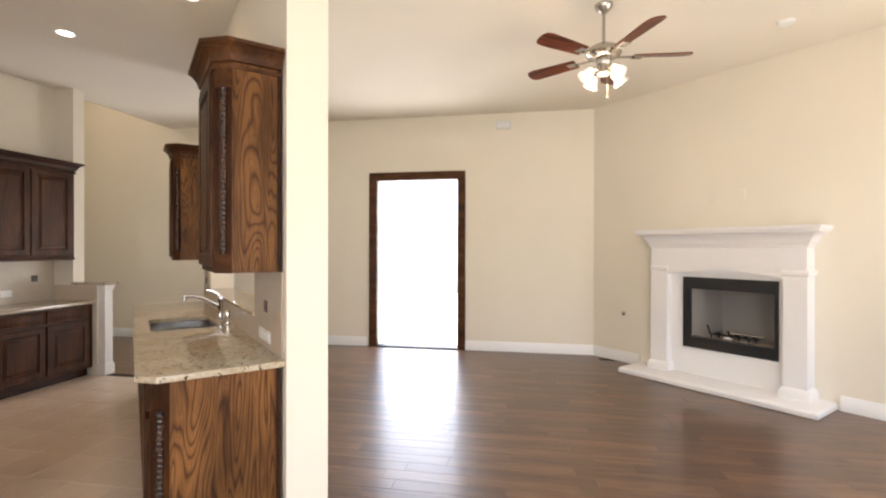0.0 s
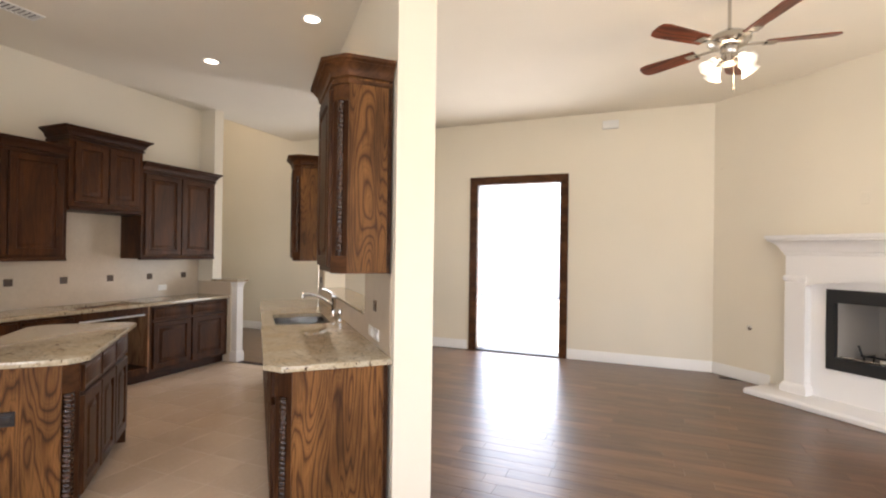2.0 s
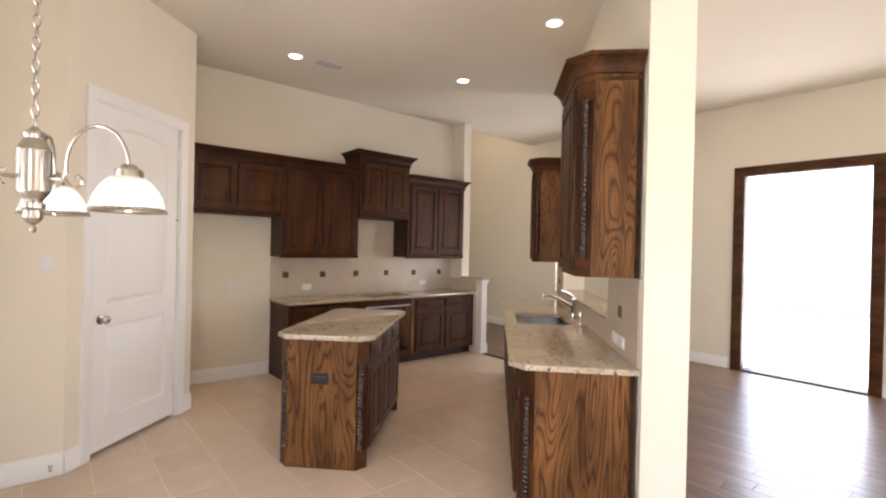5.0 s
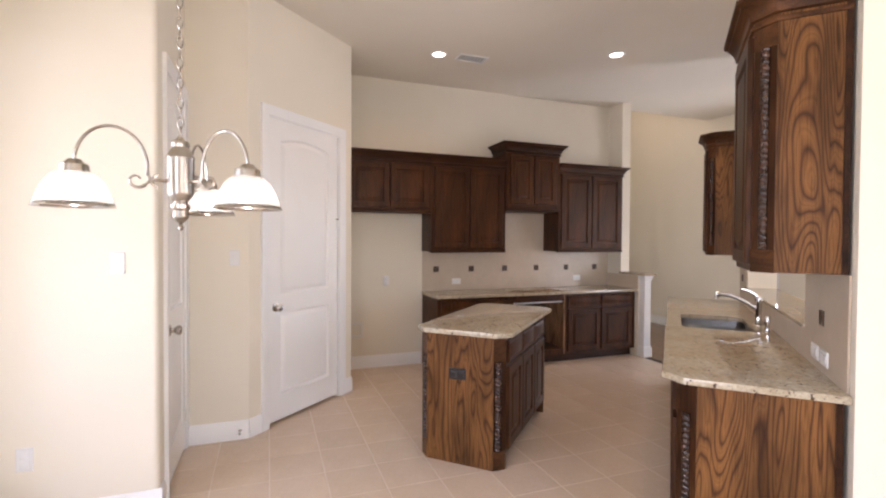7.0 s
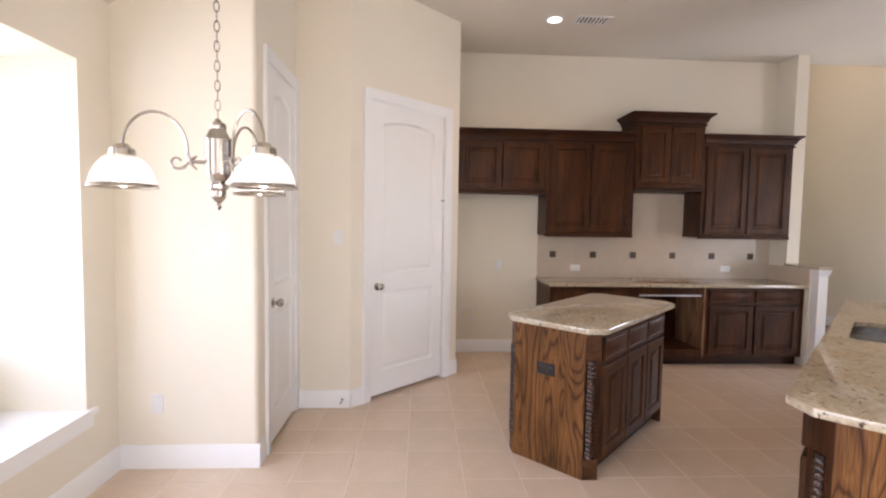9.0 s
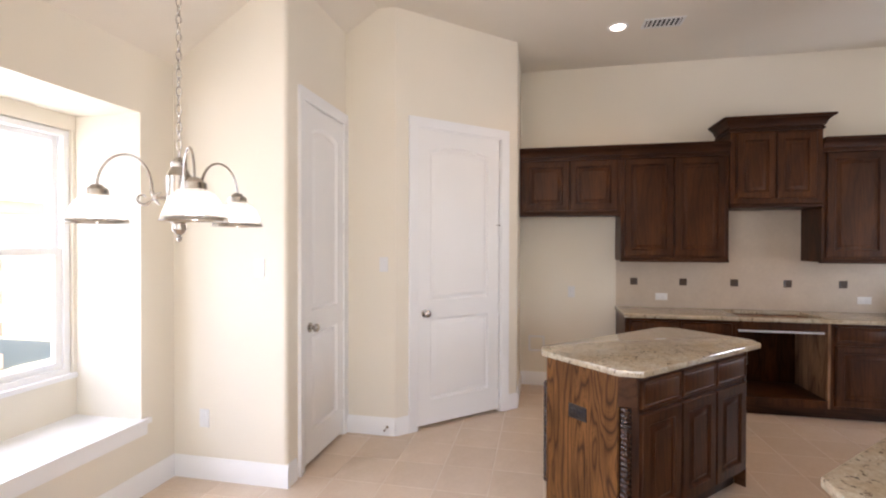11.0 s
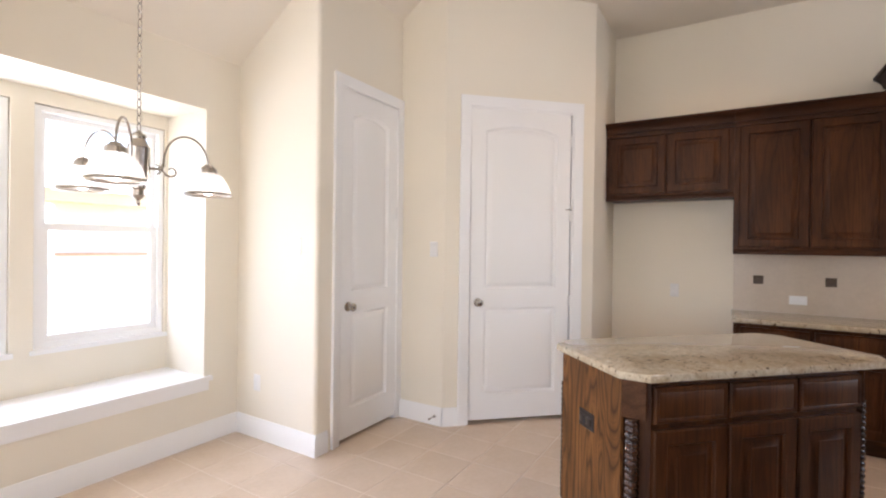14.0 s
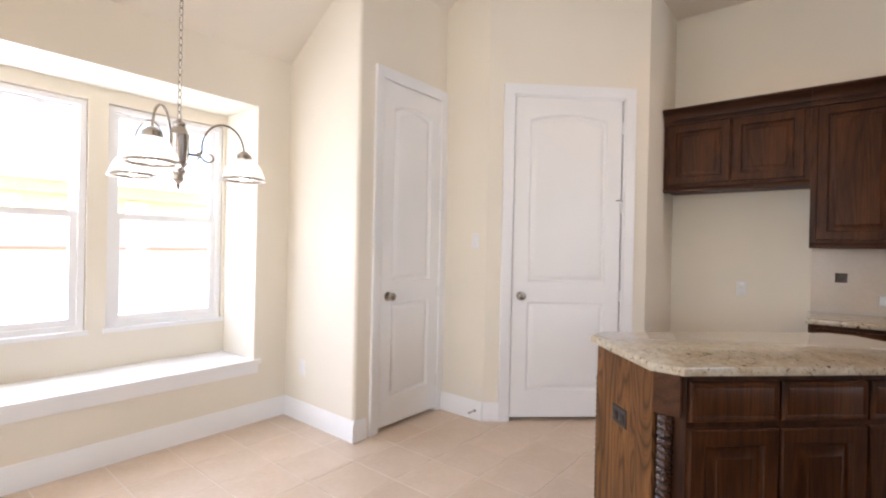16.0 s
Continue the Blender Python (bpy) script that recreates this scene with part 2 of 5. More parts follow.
def prism(bm, poly, z0, z1):
    """An upright prism over a counterclockwise outline."""
    lo, hi = [bm.verts.new((x, y, z0)) for x, y in poly], [bm.verts.new((x, y, z1)) for x, y in poly]
    bm.faces.new(lo[::-1])
    bm.faces.new(hi)
    n = len(poly)
    for i in range(n):
        bm.faces.new((lo[i], lo[(i + 1) % n], hi[(i + 1) % n], hi[i]))


def soften(bm, w=0.003, seg=2):
    bmesh.ops.bevel(bm, geom=[e for e in bm.edges if e.is_manifold and e.calc_face_angle(0) > 0.5], offset=w, segments=seg, affect="EDGES", profile=0.5)
    return bm


def lathe(bm, profile, n=32, m=None, wave=None):
    """A turned shape from (radius, height) pairs; wave(i, a) may scale a radius."""
    rings = []
    for i, (r, z) in enumerate(profile):
        ring = []
        for k in range(n):
            a = 2 * math.pi * k / n
            q = r * (wave(i, a) if wave else 1)
            ring.append(bm.verts.new((q * math.cos(a), q * math.sin(a), z)))
        rings.append(ring)
    for a, b in zip(rings, rings[1:]):
        for k in range(n):
            bm.faces.new((a[k], a[(k + 1) % n], b[(k + 1) % n], b[k]))
    for ring, flip in ((rings[0], True), (rings[-1], False)):
        bm.faces.new(ring[::-1] if flip else ring)
    if m is not None:
        bmesh.ops.transform(bm, matrix=m, verts=[v for ring in rings for v in ring])


def shell(bm, profile, n=40, m=None, wave=None):
    """As lathe, but open at both ends."""
    before = len(bm.faces)
    lathe(bm, profile, n, m, wave)
    bm.faces.ensure_lookup_table()
    bmesh.ops.delete(bm, geom=[bm.faces[-2], bm.faces[-1]], context="FACES_ONLY")
    return before


def tube(bm, pts, r, n=10, closed=False):
    pts = [Vector(p) for p in pts]
    rings = []
    count = len(pts)
    side = None
    for i, p in enumerate(pts):
        a = pts[(i - 1) % count] if closed or i else p
        b = pts[(i + 1) % count] if closed or i < count - 1 else p
        d = (b - a).normalized()
        if side is None:
            side = d.orthogonal().normalized()
        side = (side - d * side.dot(d)).normalized()
        up = d.cross(side)
        rr = r(i / (count - 1)) if callable(r) else r
        rings.append([bm.verts.new(p + (side * math.cos(2 * math.pi * k / n) + up * math.sin(2 * math.pi * k / n)) * rr) for k in range(n)])
    pairs = list(zip(rings, rings[1:])) + ([(rings[-1], rings[0])] if closed else [])
    for a, b in pairs:
        for k in range(n):
            bm.faces.new((a[k], a[(k + 1) % n], b[(k + 1) % n], b[k]))
    if not closed:
        bm.faces.new(rings[0][::-1])
        bm.faces.new(rings[-1])


def mesh_of(bm, material_, smooth=True):
    me = bpy.data.meshes.new("mesh")
    bm.normal_update()
    bm.to_mesh(me)
    bm.free()
    me.materials.append(material_)
    if smooth:
        me.shade_smooth()
        me.set_sharp_from_angle(angle=radians(35))
    return me


def part(name, bm, material_, parent=None, label="", m=None):
    ob = new(name, mesh_of(bm, material_))
    if parent is not None:
        ob.parent = parent
    if m is not None:
        ob.matrix_basis = m
    return tagged(ob, label)


def thing(name, m, label, category, group=""):
    ob = new(name)
    ob.empty_display_size = 0.1
    ob.matrix_basis = m
    return tagged(ob, label, category, group)


def setting(name, bm, material_, label="", m=None):
    return tagged(part(name, bm, material_, None, label, m), kind="structure")


def B():
    return bmesh.new()


def simple(name, parent, material_, *boxes, bevel=0.002, label=""):
    bm = B()
    for b_ in boxes:
        box(bm, *b_)
    if bevel:
        soften(bm, bevel)
    return part(name, bm, material_, parent, label)


def slab(bm, w, h, rings, arch=0.0, n=14):
    """A panelled front in the plane y=0 that faces -y: rings of (inset, depth); arch lifts the middle of the inner rings' top."""
    loops = []
    for k, (ins, dep) in enumerate(rings):
        x0, x1, z0, z1 = ins[0], w - ins[1], ins[2], h - ins[3]
        a = arch if k else 0.0
        pts = [(x0, z0), (x1, z0)]
        for i in range(n + 1):
            f = i / n
            pts.append((x1 + (x0 - x1) * f, z1 - a + a * math.sin(math.pi * f) ** 0.8))
        loops.append([bm.verts.new((x, -dep, z)) for x, z in pts])
    for a, b in zip(loops, loops[1:]):
        c = len(a)
        for i in range(c):
            bm.faces.new((a[i], a[(i + 1) % c], b[(i + 1) % c], b[i]))
    bm.faces.new(loops[-1])


def raised_front(bm, w, h, t=0.022, rail=0.062, x=0.0, z=0.0):
    """A raised-panel cabinet front, its back at y=0, facing -y."""
    e = 0.006
    ins = [(0, 0), (0, t - e), (e, t), (rail - 0.004, t), (rail, t - 0.004), (rail + 0.004, t - 0.015), (rail + 0.012, t - 0.016), (rail + 0.042, t - 0.004), (rail + 0.044, t - 0.001)]
    mark = len(bm.verts)
    if min(w, h) < 2 * rail + 0.1:
        ins = [(0, 0), (0, t - e), (e, t), (0.016, t), (0.022, t - 0.004), (0.03, t)]
    slab(bm, w, h, [((i, i, i, i), d) for i, d in ins], 0.0, 1)
    bm.verts.ensure_lookup_table()
    bmesh.ops.translate(bm, vec=(x, 0, z), verts=bm.verts[mark:])


def wall_mesh(bm, p0, p1, thick, z0, z1, openings=(), caps=(False, False)):
    """A wall whose room face runs from p0 to p1 with the room at its left; openings are (u0, u1, z0, z1)."""
    p0, p1 = Vector(p0), Vector(p1)
    length = (p1 - p0).length
    d = (p1 - p0) / length
    out = Vector((d.y, -d.x))
    us = sorted({0.0, length, *[v for o in openings for v in o[:2]]})
    zs = sorted({z0, z1, *[v for o in openings for v in o[2:]]})

    def solid(i, k):
        if not (0 <= i < len(us) - 1 and 0 <= k < len(zs) - 1):
            return None
        u, z = (us[i] + us[i + 1]) / 2, (zs[k] + zs[k + 1]) / 2
        return not any(o[0] < u < o[1] and o[2] < z < o[3] for o in openings)

    def v(u, off, z):
        q = p0 + d * u + out * off
        return bm.verts.new((q.x, q.y, z))

    for i in range(len(us) - 1):
        for k in range(len(zs) - 1):
            if not solid(i, k):
                continue
            a, b, lo, hi = us[i], us[i + 1], zs[k], zs[k + 1]
            bm.faces.new((v(a, 0, lo), v(a, 0, hi), v(b, 0, hi), v(b, 0, lo)))
            bm.faces.new((v(a, thick, lo), v(b, thick, lo), v(b, thick, hi), v(a, thick, hi)))
            for di, dk, q in ((-1, 0, ((a, lo), (a, hi))), (1, 0, ((b, hi), (b, lo))), (0, -1, ((b, lo), (a, lo))), (0, 1, ((a, hi), (b, hi)))):
                s = solid(i + di, k + dk)
                edge = s is None and ((di == -1 and caps[0]) or (di == 1 and caps[1]))
                if s is False or edge:
                    (ua, za), (ub, zb) = q
                    bm.faces.new((v(ua, 0, za), v(ua, thick, za), v(ub, thick, zb), v(ub, 0, zb)))
    bmesh.ops.remove_doubles(bm, verts=bm.verts, dist=0.0001)
    bmesh.ops.recalc_face_normals(bm, faces=bm.faces)


def wall(name, p0, p1, thick=0.12, z1=3.36, openings=(), caps=(False, False), z0=0.0):
    bm = B()
    wall_mesh(bm, p0, p1, thick, z0, z1, openings, caps)
    return setting(name, bm, WALL)


def baseboard(p0, p1, h=0.14, t=0.016, grow=(0.0, 0.0)):
    """A moulded board along the foot of a wall, the room at its left."""
    p0, p1 = Vector(p0), Vector(p1)
    d = (p1 - p0).normalized()
    p0, p1 = p0 - d * grow[0], p1 + d * grow[1]
    inn = Vector((-d.y, d.x))
    bm = B()
    prof = [(0, 0), (t, 0), (t, h - 0.035), (t * 0.75, h - 0.028), (t * 0.6, h - 0.012), (t * 0.3, h), (0, h)]
    ends = []
    for p in (p0, p1):
        ends.append([bm.verts.new((p.x + inn.x * o, p.y + inn.y * o, z)) for o, z in prof])
    n = len(prof)
    for i in range(n):
        bm.faces.new((ends[0][i], ends[1][i], ends[1][(i + 1) % n], ends[0][(i + 1) % n]))
    bm.faces.new(ends[0][::-1])
    bm.faces.new(ends[1])
    bmesh.ops.recalc_face_normals(bm, faces=bm.faces)
    return setting("baseboard", bm, TRIM)


# ---- large structure ----
CK, CL = 3.36, 3.43
YF, XK, YW = 6.789, -5.49, -1.19
SO, SD, SN = Vector((-1.73, 1.84)), Vector((-0.6896, 0.7242)), Vector((0.7242, 0.6896))
# the frame of the sink wall: x along -SD, y into the wall
SINKF = Matrix(((-SD.x, SN.x, 0, SO.x), (-SD.y, SN.y, 0, SO.y), (0, 0, 1, 0), (0, 0, 0, 1)))


def sk(s, c):
    q = SO + SD * s + SN * c
    return (q.x, q.y)


PA, PB = (-4.72, 0.93), (-3.87, 0.03)
# the second opening is invented, to let the south fill lamp in
wall("wall_window", (-2.975, YW), (3.93, YW), 0.6, CK, [(0.258, 2.0, 0.45, 2.285), (3.13, 5.32, 0.35, 2.45)])
# this opening is made up for the east fill lamp
wall("wall_east", (3.93, YW), (3.93, 3.82), 0.15, CL, [(2.15, 4.63, 0.55, 2.55)])
FP0 = Vector((0.957, YF))
FD, FN = Vector((0.7071, -0.7071)), Vector((-0.7071, -0.7071))


def fp(u, o):
    q = FP0 + FD * u + FN * o
    return (q.x, q.y)


wall("wall_fireplace", (3.93, 3.82), (0.957, YF), 0.15, CL, [(1.94, 2.89, 0.36, 1.17)])
CF = 4.4
wall("wall_north", (0.957, YF), (-8.0, YF), 0.16, CF, [(1.907, 3.157, 0.0, 2.51), (5.50, 6.06, 0.78, 2.2)])
wall("wall_hall_west", (-8.0, YF), (-8.0, 4.80), 0.12, CF)
XR = -5.22
wall("wall_hall_south", (-8.0, 4.80), (XR, 4.80), 0.07, CF)
wall("wall_kitchen_return", (XR, 4.66), (XK, 4.66), 0.07, CK)
bm = B()
wall_mesh(bm, (XR, 4.80), (XR, 4.66), 0.02, 1.0, CL)
setting("wall_return_end", bm, WALL)
wall("wall_kitchen", (XK, 4.66), (XK, 0.93), 0.12, CK)
wall("wall_fridge_side", (XK, 0.93), PA, 0.12, CK)


def door_u(p0, p1, a, b):
    p0, p1 = Vector(p0), Vector(p1)
    d = (p1 - p0).normalized()
    return (Vector(a) - p0).dot(d), (Vector(b) - p0).dot(d)


pu0, pu1 = door_u(PA, PB, (-4.59, 0.78), (-4.02, 0.17))
wall("wall_pantry", PA, PB, 0.11, CK, [(pu0 - 0.015, pu1 + 0.015, 0.0, 2.455)])
wall("wall_between_doors", PB, (-3.87, -0.385), 0.11, CK)
wall("wall_closet", (-3.87, -0.385), (-3.0, -0.385), 0.11, CK, [(0.055, 0.685, 0.0, 2.455)])
wall("wall_nook", (-2.975, -0.41), (-2.975, YW), 0.11, CK)


def corner_bead(p, d0, d1, r, z1):
    """A rounded plaster corner where a wall that runs along d0 turns right into one along d1."""
    p, d0, d1 = Vector(p), Vector(d0).normalized(), Vector(d1).normalized()
    turn = math.acos(max(-1, min(1, d0.dot(d1))))
    cut = r * math.tan(turn / 2)
    centre = p - d0 * cut + Vector((d0.y, -d0.x)) * r
    bm = B()
    a0 = math.atan2(d0.x, -d0.y)
    rows = []
    for i in range(9):
        a = a0 - turn * i / 8
        x, y = centre.x + r * math.cos(a), centre.y + r * math.sin(a)
        rows.append((bm.verts.new((x, y, 0)), bm.verts.new((x, y, z1))))
    for q, w in zip(rows, rows[1:]):
        bm.faces.new((q[0], w[0], w[1], q[1]))
    bmesh.ops.recalc_face_normals(bm, faces=bm.faces)
    return setting("wall_corner", bm, WALL)


corner_bead((-2.975, -0.385), (1, 0), (0, -1), 0.025, CK)
wall("wall_sink", sk(-0.05, 0.67), sk(3.25, 0.67), 0.225, CL, [(0.67, 2.85, 1.045, 2.3)], (True, True))


bm = B()
prism(bm, [(-5.62, -0.112), (1.21, -0.112), (-3.47, 4.80), (-5.62, 4.80)], CK, CL + 0.1)
setting("ceiling_kitchen", bm, CEIL)
bm = B()
prism(bm, [(1.21, -0.112), (4.2, -0.112), (4.2, 7.0), (-5.7, 7.0), (-5.7, 4.735), (-3.41, 4.735)], CL, CL + 0.12)
setting("ceiling_living", bm, CEIL)
bm = B()
for x0, x1 in ((-5.62, 4.2),):
    vs = [bm.verts.new(p) for p in ((x0, -0.112, CK), (x1, -0.112, CK), (x1, -1.45, CK - 0.863), (x0, -1.45, CK - 0.863), (x0, -0.112, CL + 0.1), (x1, -0.112, CL + 0.1), (x1, -1.9, CL - 0.8), (x0, -1.9, CL - 0.8))]
    for f in ((0, 1, 2, 3), (4, 7, 6, 5), (2, 6, 7, 3), (0, 3, 7, 4), (1, 5, 6, 2), (0, 4, 5, 1)):
        bm.faces.new([vs[k] for k in f])
setting("ceiling_nook_slope", bm, CEIL)
bm = B()
box(bm, -8.2, -5.58, 4.70, 7.0, CF, CF + 0.1)
box(bm, -5.70, -5.58, 4.70, 7.0, CL + 0.12, CF)
setting("ceiling_foyer", bm, CEIL)
# floors: a dark bed under the planks, a grout bed under the tiles
TILE_EDGE = 4.66
bm = B()
prism(bm, [(-8.2, TILE_EDGE), (-3.45, TILE_EDGE), sk(3.25, 0.78), sk(-0.05, 0.78), (4.2, 2.30), (4.2, 7.0), (-8.2, 7.0)], -0.1, -0.006)
setting("floor_living", bm, GAP)
bm = B()
prism(bm, [(-5.62, -1.9), (4.2, -1.9), (4.2, 2.30), sk(-0.05, 0.78), sk(3.25, 0.78), (-3.45, TILE_EDGE), (-5.62, TILE_EDGE)], -0.1, -0.0016)
setting("floor_kitchen", bm, GROUT)

baseboard((-2.975, YW), (3.9, YW), 0.14)
baseboard((-2.975, -0.385), (-2.975, YW), 0.14, grow=(0.016, -0.016))
baseboard((-3.10, -0.385), (-2.975, -0.385), 0.14, grow=(-0.02, -0.001))
baseboard(PB, (-3.87, -0.385), 0.14)
baseboard((XK, 1.90), (XK, 0.93), 0.14)
baseboard((XK, 0.93), PA, 0.14, grow=(-0.016, 0.0))
baseboard((0.957, YF), (-0.885, YF), 0.14)
baseboard((-2.335, YF), (-8.0, YF), 0.14)
baseboard(fp(0.71, 0), fp(0, 0), 0.14)
baseboard(fp(4.2, 0), fp(2.72, 0), 0.14)
# a thin dark strip along the foot of these baseboards
for q0, q1 in (((0.957, YF), (-0.885, YF)), ((-2.335, YF), (-8.0, YF)), (fp(0.71, 0), fp(0, 0)), (fp(4.2, 0), fp(2.72, 0))):
    dark_strip = baseboard(q0, q1, 0.022, 0.022)
    dark_strip.data.materials[0] = GAP
pd = (Vector(PB) - Vector(PA)).normalized()
baseboard(PA, Vector(PA) + pd * (pu0 - 0.09), 0.14)
baseboard(Vector(PA) + pd * (pu1 + 0.09), PB, 0.14)

# ---- doors, windows and trim ----


def casing(p0, p1, w, h, material_, wide=0.075, proud=0.022, name="trim"):
    """Door casing round an opening of size w x h whose left foot is p0 (seen from the room)."""
    p0, p1 = Vector(p0), Vector(p1)
    ang = math.degrees(math.atan2(p1.y - p0.y, p1.x - p0.x))
    bm = B()
    prof = [(0, 0), (0, proud * 0.55), (0.012, proud * 0.7), (wide * 0.45, proud * 0.75), (wide * 0.7, proud), (wide, proud), (wide, 0)]
    path = [((0, 0), (-1, 0)), ((0, h), (-1, 1)), ((w, h), (1, 1)), ((w, 0), (1, 0))]
    rows = [[bm.verts.new((x + o * dx, -d, z + o * dz)) for o, d in prof] for (x, z), (dx, dz) in path]
    for a, b in zip(rows, rows[1:]):
        for k in range(len(prof) - 1):
            bm.faces.new((a[k], b[k], b[k + 1], a[k + 1]))
    bmesh.ops.recalc_face_normals(bm, faces=bm.faces)
    # the lining inside the opening
    box(bm, -0.001, 0.012, -0.002, 0.10, 0, h)
    box(bm, w - 0.012, w + 0.001, -0.002, 0.10, 0, h)
    box(bm, 0.012, w - 0.012, -0.002, 0.10, h - 0.012, h + 0.001)
    return setting(name, bm, material_, m=pose(p0.x, p0.y, 0, 0, 0, ang))


def knob_mesh(bm, m):
    lathe(bm, [(0.001, 0), (0.033, 0), (0.033, 0.006), (0.014, 0.010), (0.012, 0.026), (0.022, 0.034), (0.029, 0.046), (0.028, 0.058), (0.018, 0.067), (0.001, 0.069)], 24, m)


def panel_door(name, p_left, p_right, label, h=2.423):
    """A two-panel door with an arched upper panel, seen from the room with its left foot at p_left."""
    a, b = Vector(p_left), Vector(p_right)
    w = (b - a).length
    ang = math.degrees(math.atan2(b.y - a.y, b.x - a.x))
    root = tagged(new(name), label, "door", kind="structure")
    root.matrix_basis = pose(a.x, a.y, 0.027, 0, 0, ang)
    bm = B()
    t = 0.03
    st = 0.115 if w > 0.7 else 0.10
    low, high = 0.93, h - 0.93

    def rings(i):
        s, r0, r1 = st, i[0], i[1]
        return [((0, 0, 0, 0), t), ((s, s, r0, r1), t), ((s + 0.008, s + 0.008, r0 + 0.008, r1 + 0.008), t - 0.012), ((s + 0.02, s + 0.02, r0 + 0.02, r1 + 0.02), t - 0.017), ((s + 0.05, s + 0.05, r0 + 0.05, r1 + 0.05), t - 0.002), ((s + 0.055, s + 0.055, r0 + 0.055, r1 + 0.055), t - 0.001)]

    slab(bm, w, low, rings((0.20, 0.06)), 0.0, 4)
    mark = len(bm.verts)
    slab(bm, w, high, rings((0.09, 0.13)), 0.045, 18)
    bm.verts.ensure_lookup_table()
    bmesh.ops.translate(bm, vec=(0, 0, low), verts=bm.verts[mark:])
    box(bm, 0.0005, w - 0.0005, -t + 0.019, 0.006, 0.0005, h - 0.001)
    for q in ((0, 0.02), (w - 0.02, w)):
        box(bm, q[0], q[1], -t + 0.0005, -t + 0.019, 0.0005, h - 0.001)
    box(bm, 0.02, w - 0.02, -t + 0.0005, -t + 0.019, 0.0005, 0.02)
    box(bm, 0.02, w - 0.02, -t + 0.0005, -t + 0.019, h - 0.021, h - 0.001)
    part("door_leaf", bm, DOORP, root)
    bm = B()
    knob_mesh(bm, pose(0.065, -t, 0.915, 90))
    part("door_knob", bm, NICKEL, root, "brushed nickel round knob")
    for z in (0.22, 0.92, 1.60, h - 0.22):
        bm = B()
        lathe(bm, [(0.001, 0), (0.006, 0), (0.006, 0.09), (0.001, 0.092)], 10, pose(w + 0.004, -t - 0.004, z - 0.045))
        box(bm, w - 0.012, w + 0.014, -t - 0.002, -t + 0.004, z - 0.04, z + 0.04)
        part("hinge", bm, PLASTIC if z < 2 else TRIM, root, "painted butt hinge")
    if w > 0.7:
        bm = B()
        tube(bm, [(w + 0.004, -t - 0.006, 1.652), (w - 0.02, -t - 0.022, 1.652), (w - 0.045, -t - 0.024, 1.650)], 0.004, 8)
        lathe(bm, [(0.001, 0), (0.009, 0), (0.009, 0.012), (0.001, 0.012)], 12, pose(w + 0.004, -t - 0.006, 1.645))
        part("hinge_pin_stop", bm, NICKEL, root, "small metal hinge pin door stop")
    return root


PDL, PDR = (-4.02, 0.172), (-4.585, 0.773)
inset = Vector((-0.73, -0.68)) * 0.028


def pushed(p, v):
    return (p[0] + v[0], p[1] + v[1])


# the doors stand a little inside their linings; seen from the room their left foot comes first
panel_door("door_1", pushed(PDL, inset), pushed(PDR, inset), "closed white two-panel pantry door with arched upper panel")
panel_door("door_2", (-3.197, -0.413), (-3.803, -0.413), "closed narrow white two-panel closet door with arched upper panel")
casing((-3.185, -0.385), (-3.815, -0.385), 0.63, 2.455, TRIM)
pq0, pq1 = Vector(PA) + pd * (pu1 + 0.015), Vector(PA) + pd * (pu0 - 0.015)
casing(pq0, pq1, pu1 - pu0 + 0.03, 2.455, TRIM)
casing((-2.20, YF), (-0.95, YF), 1.25, 2.51, OAK_BROWN, 0.105, 0.03, "trim_patio_doorway")
# added panels close behind both doors block light at their gaps
bm = B()
box(bm, -3.9, -3.1, -0.53, -0.50, -0.004, 2.6)
setting("closet_light_block", bm, WALL)
bm = B()
box(bm, -0.1, pu1 - pu0 + 0.2, 0.115, 0.14, -0.004, 2.6)
setting("pantry_light_block", bm, WALL, m=pose(pq0.x, pq0.y, 0, 0, 0, math.degrees(math.atan2(-pd.y, -pd.x))))
bm = B()
box(bm, -2.19, -0.96, YF - 0.02, YF + 0.2, -0.005, 0.018)
soften(bm, 0.004)
setting("threshold", bm, BLACK)


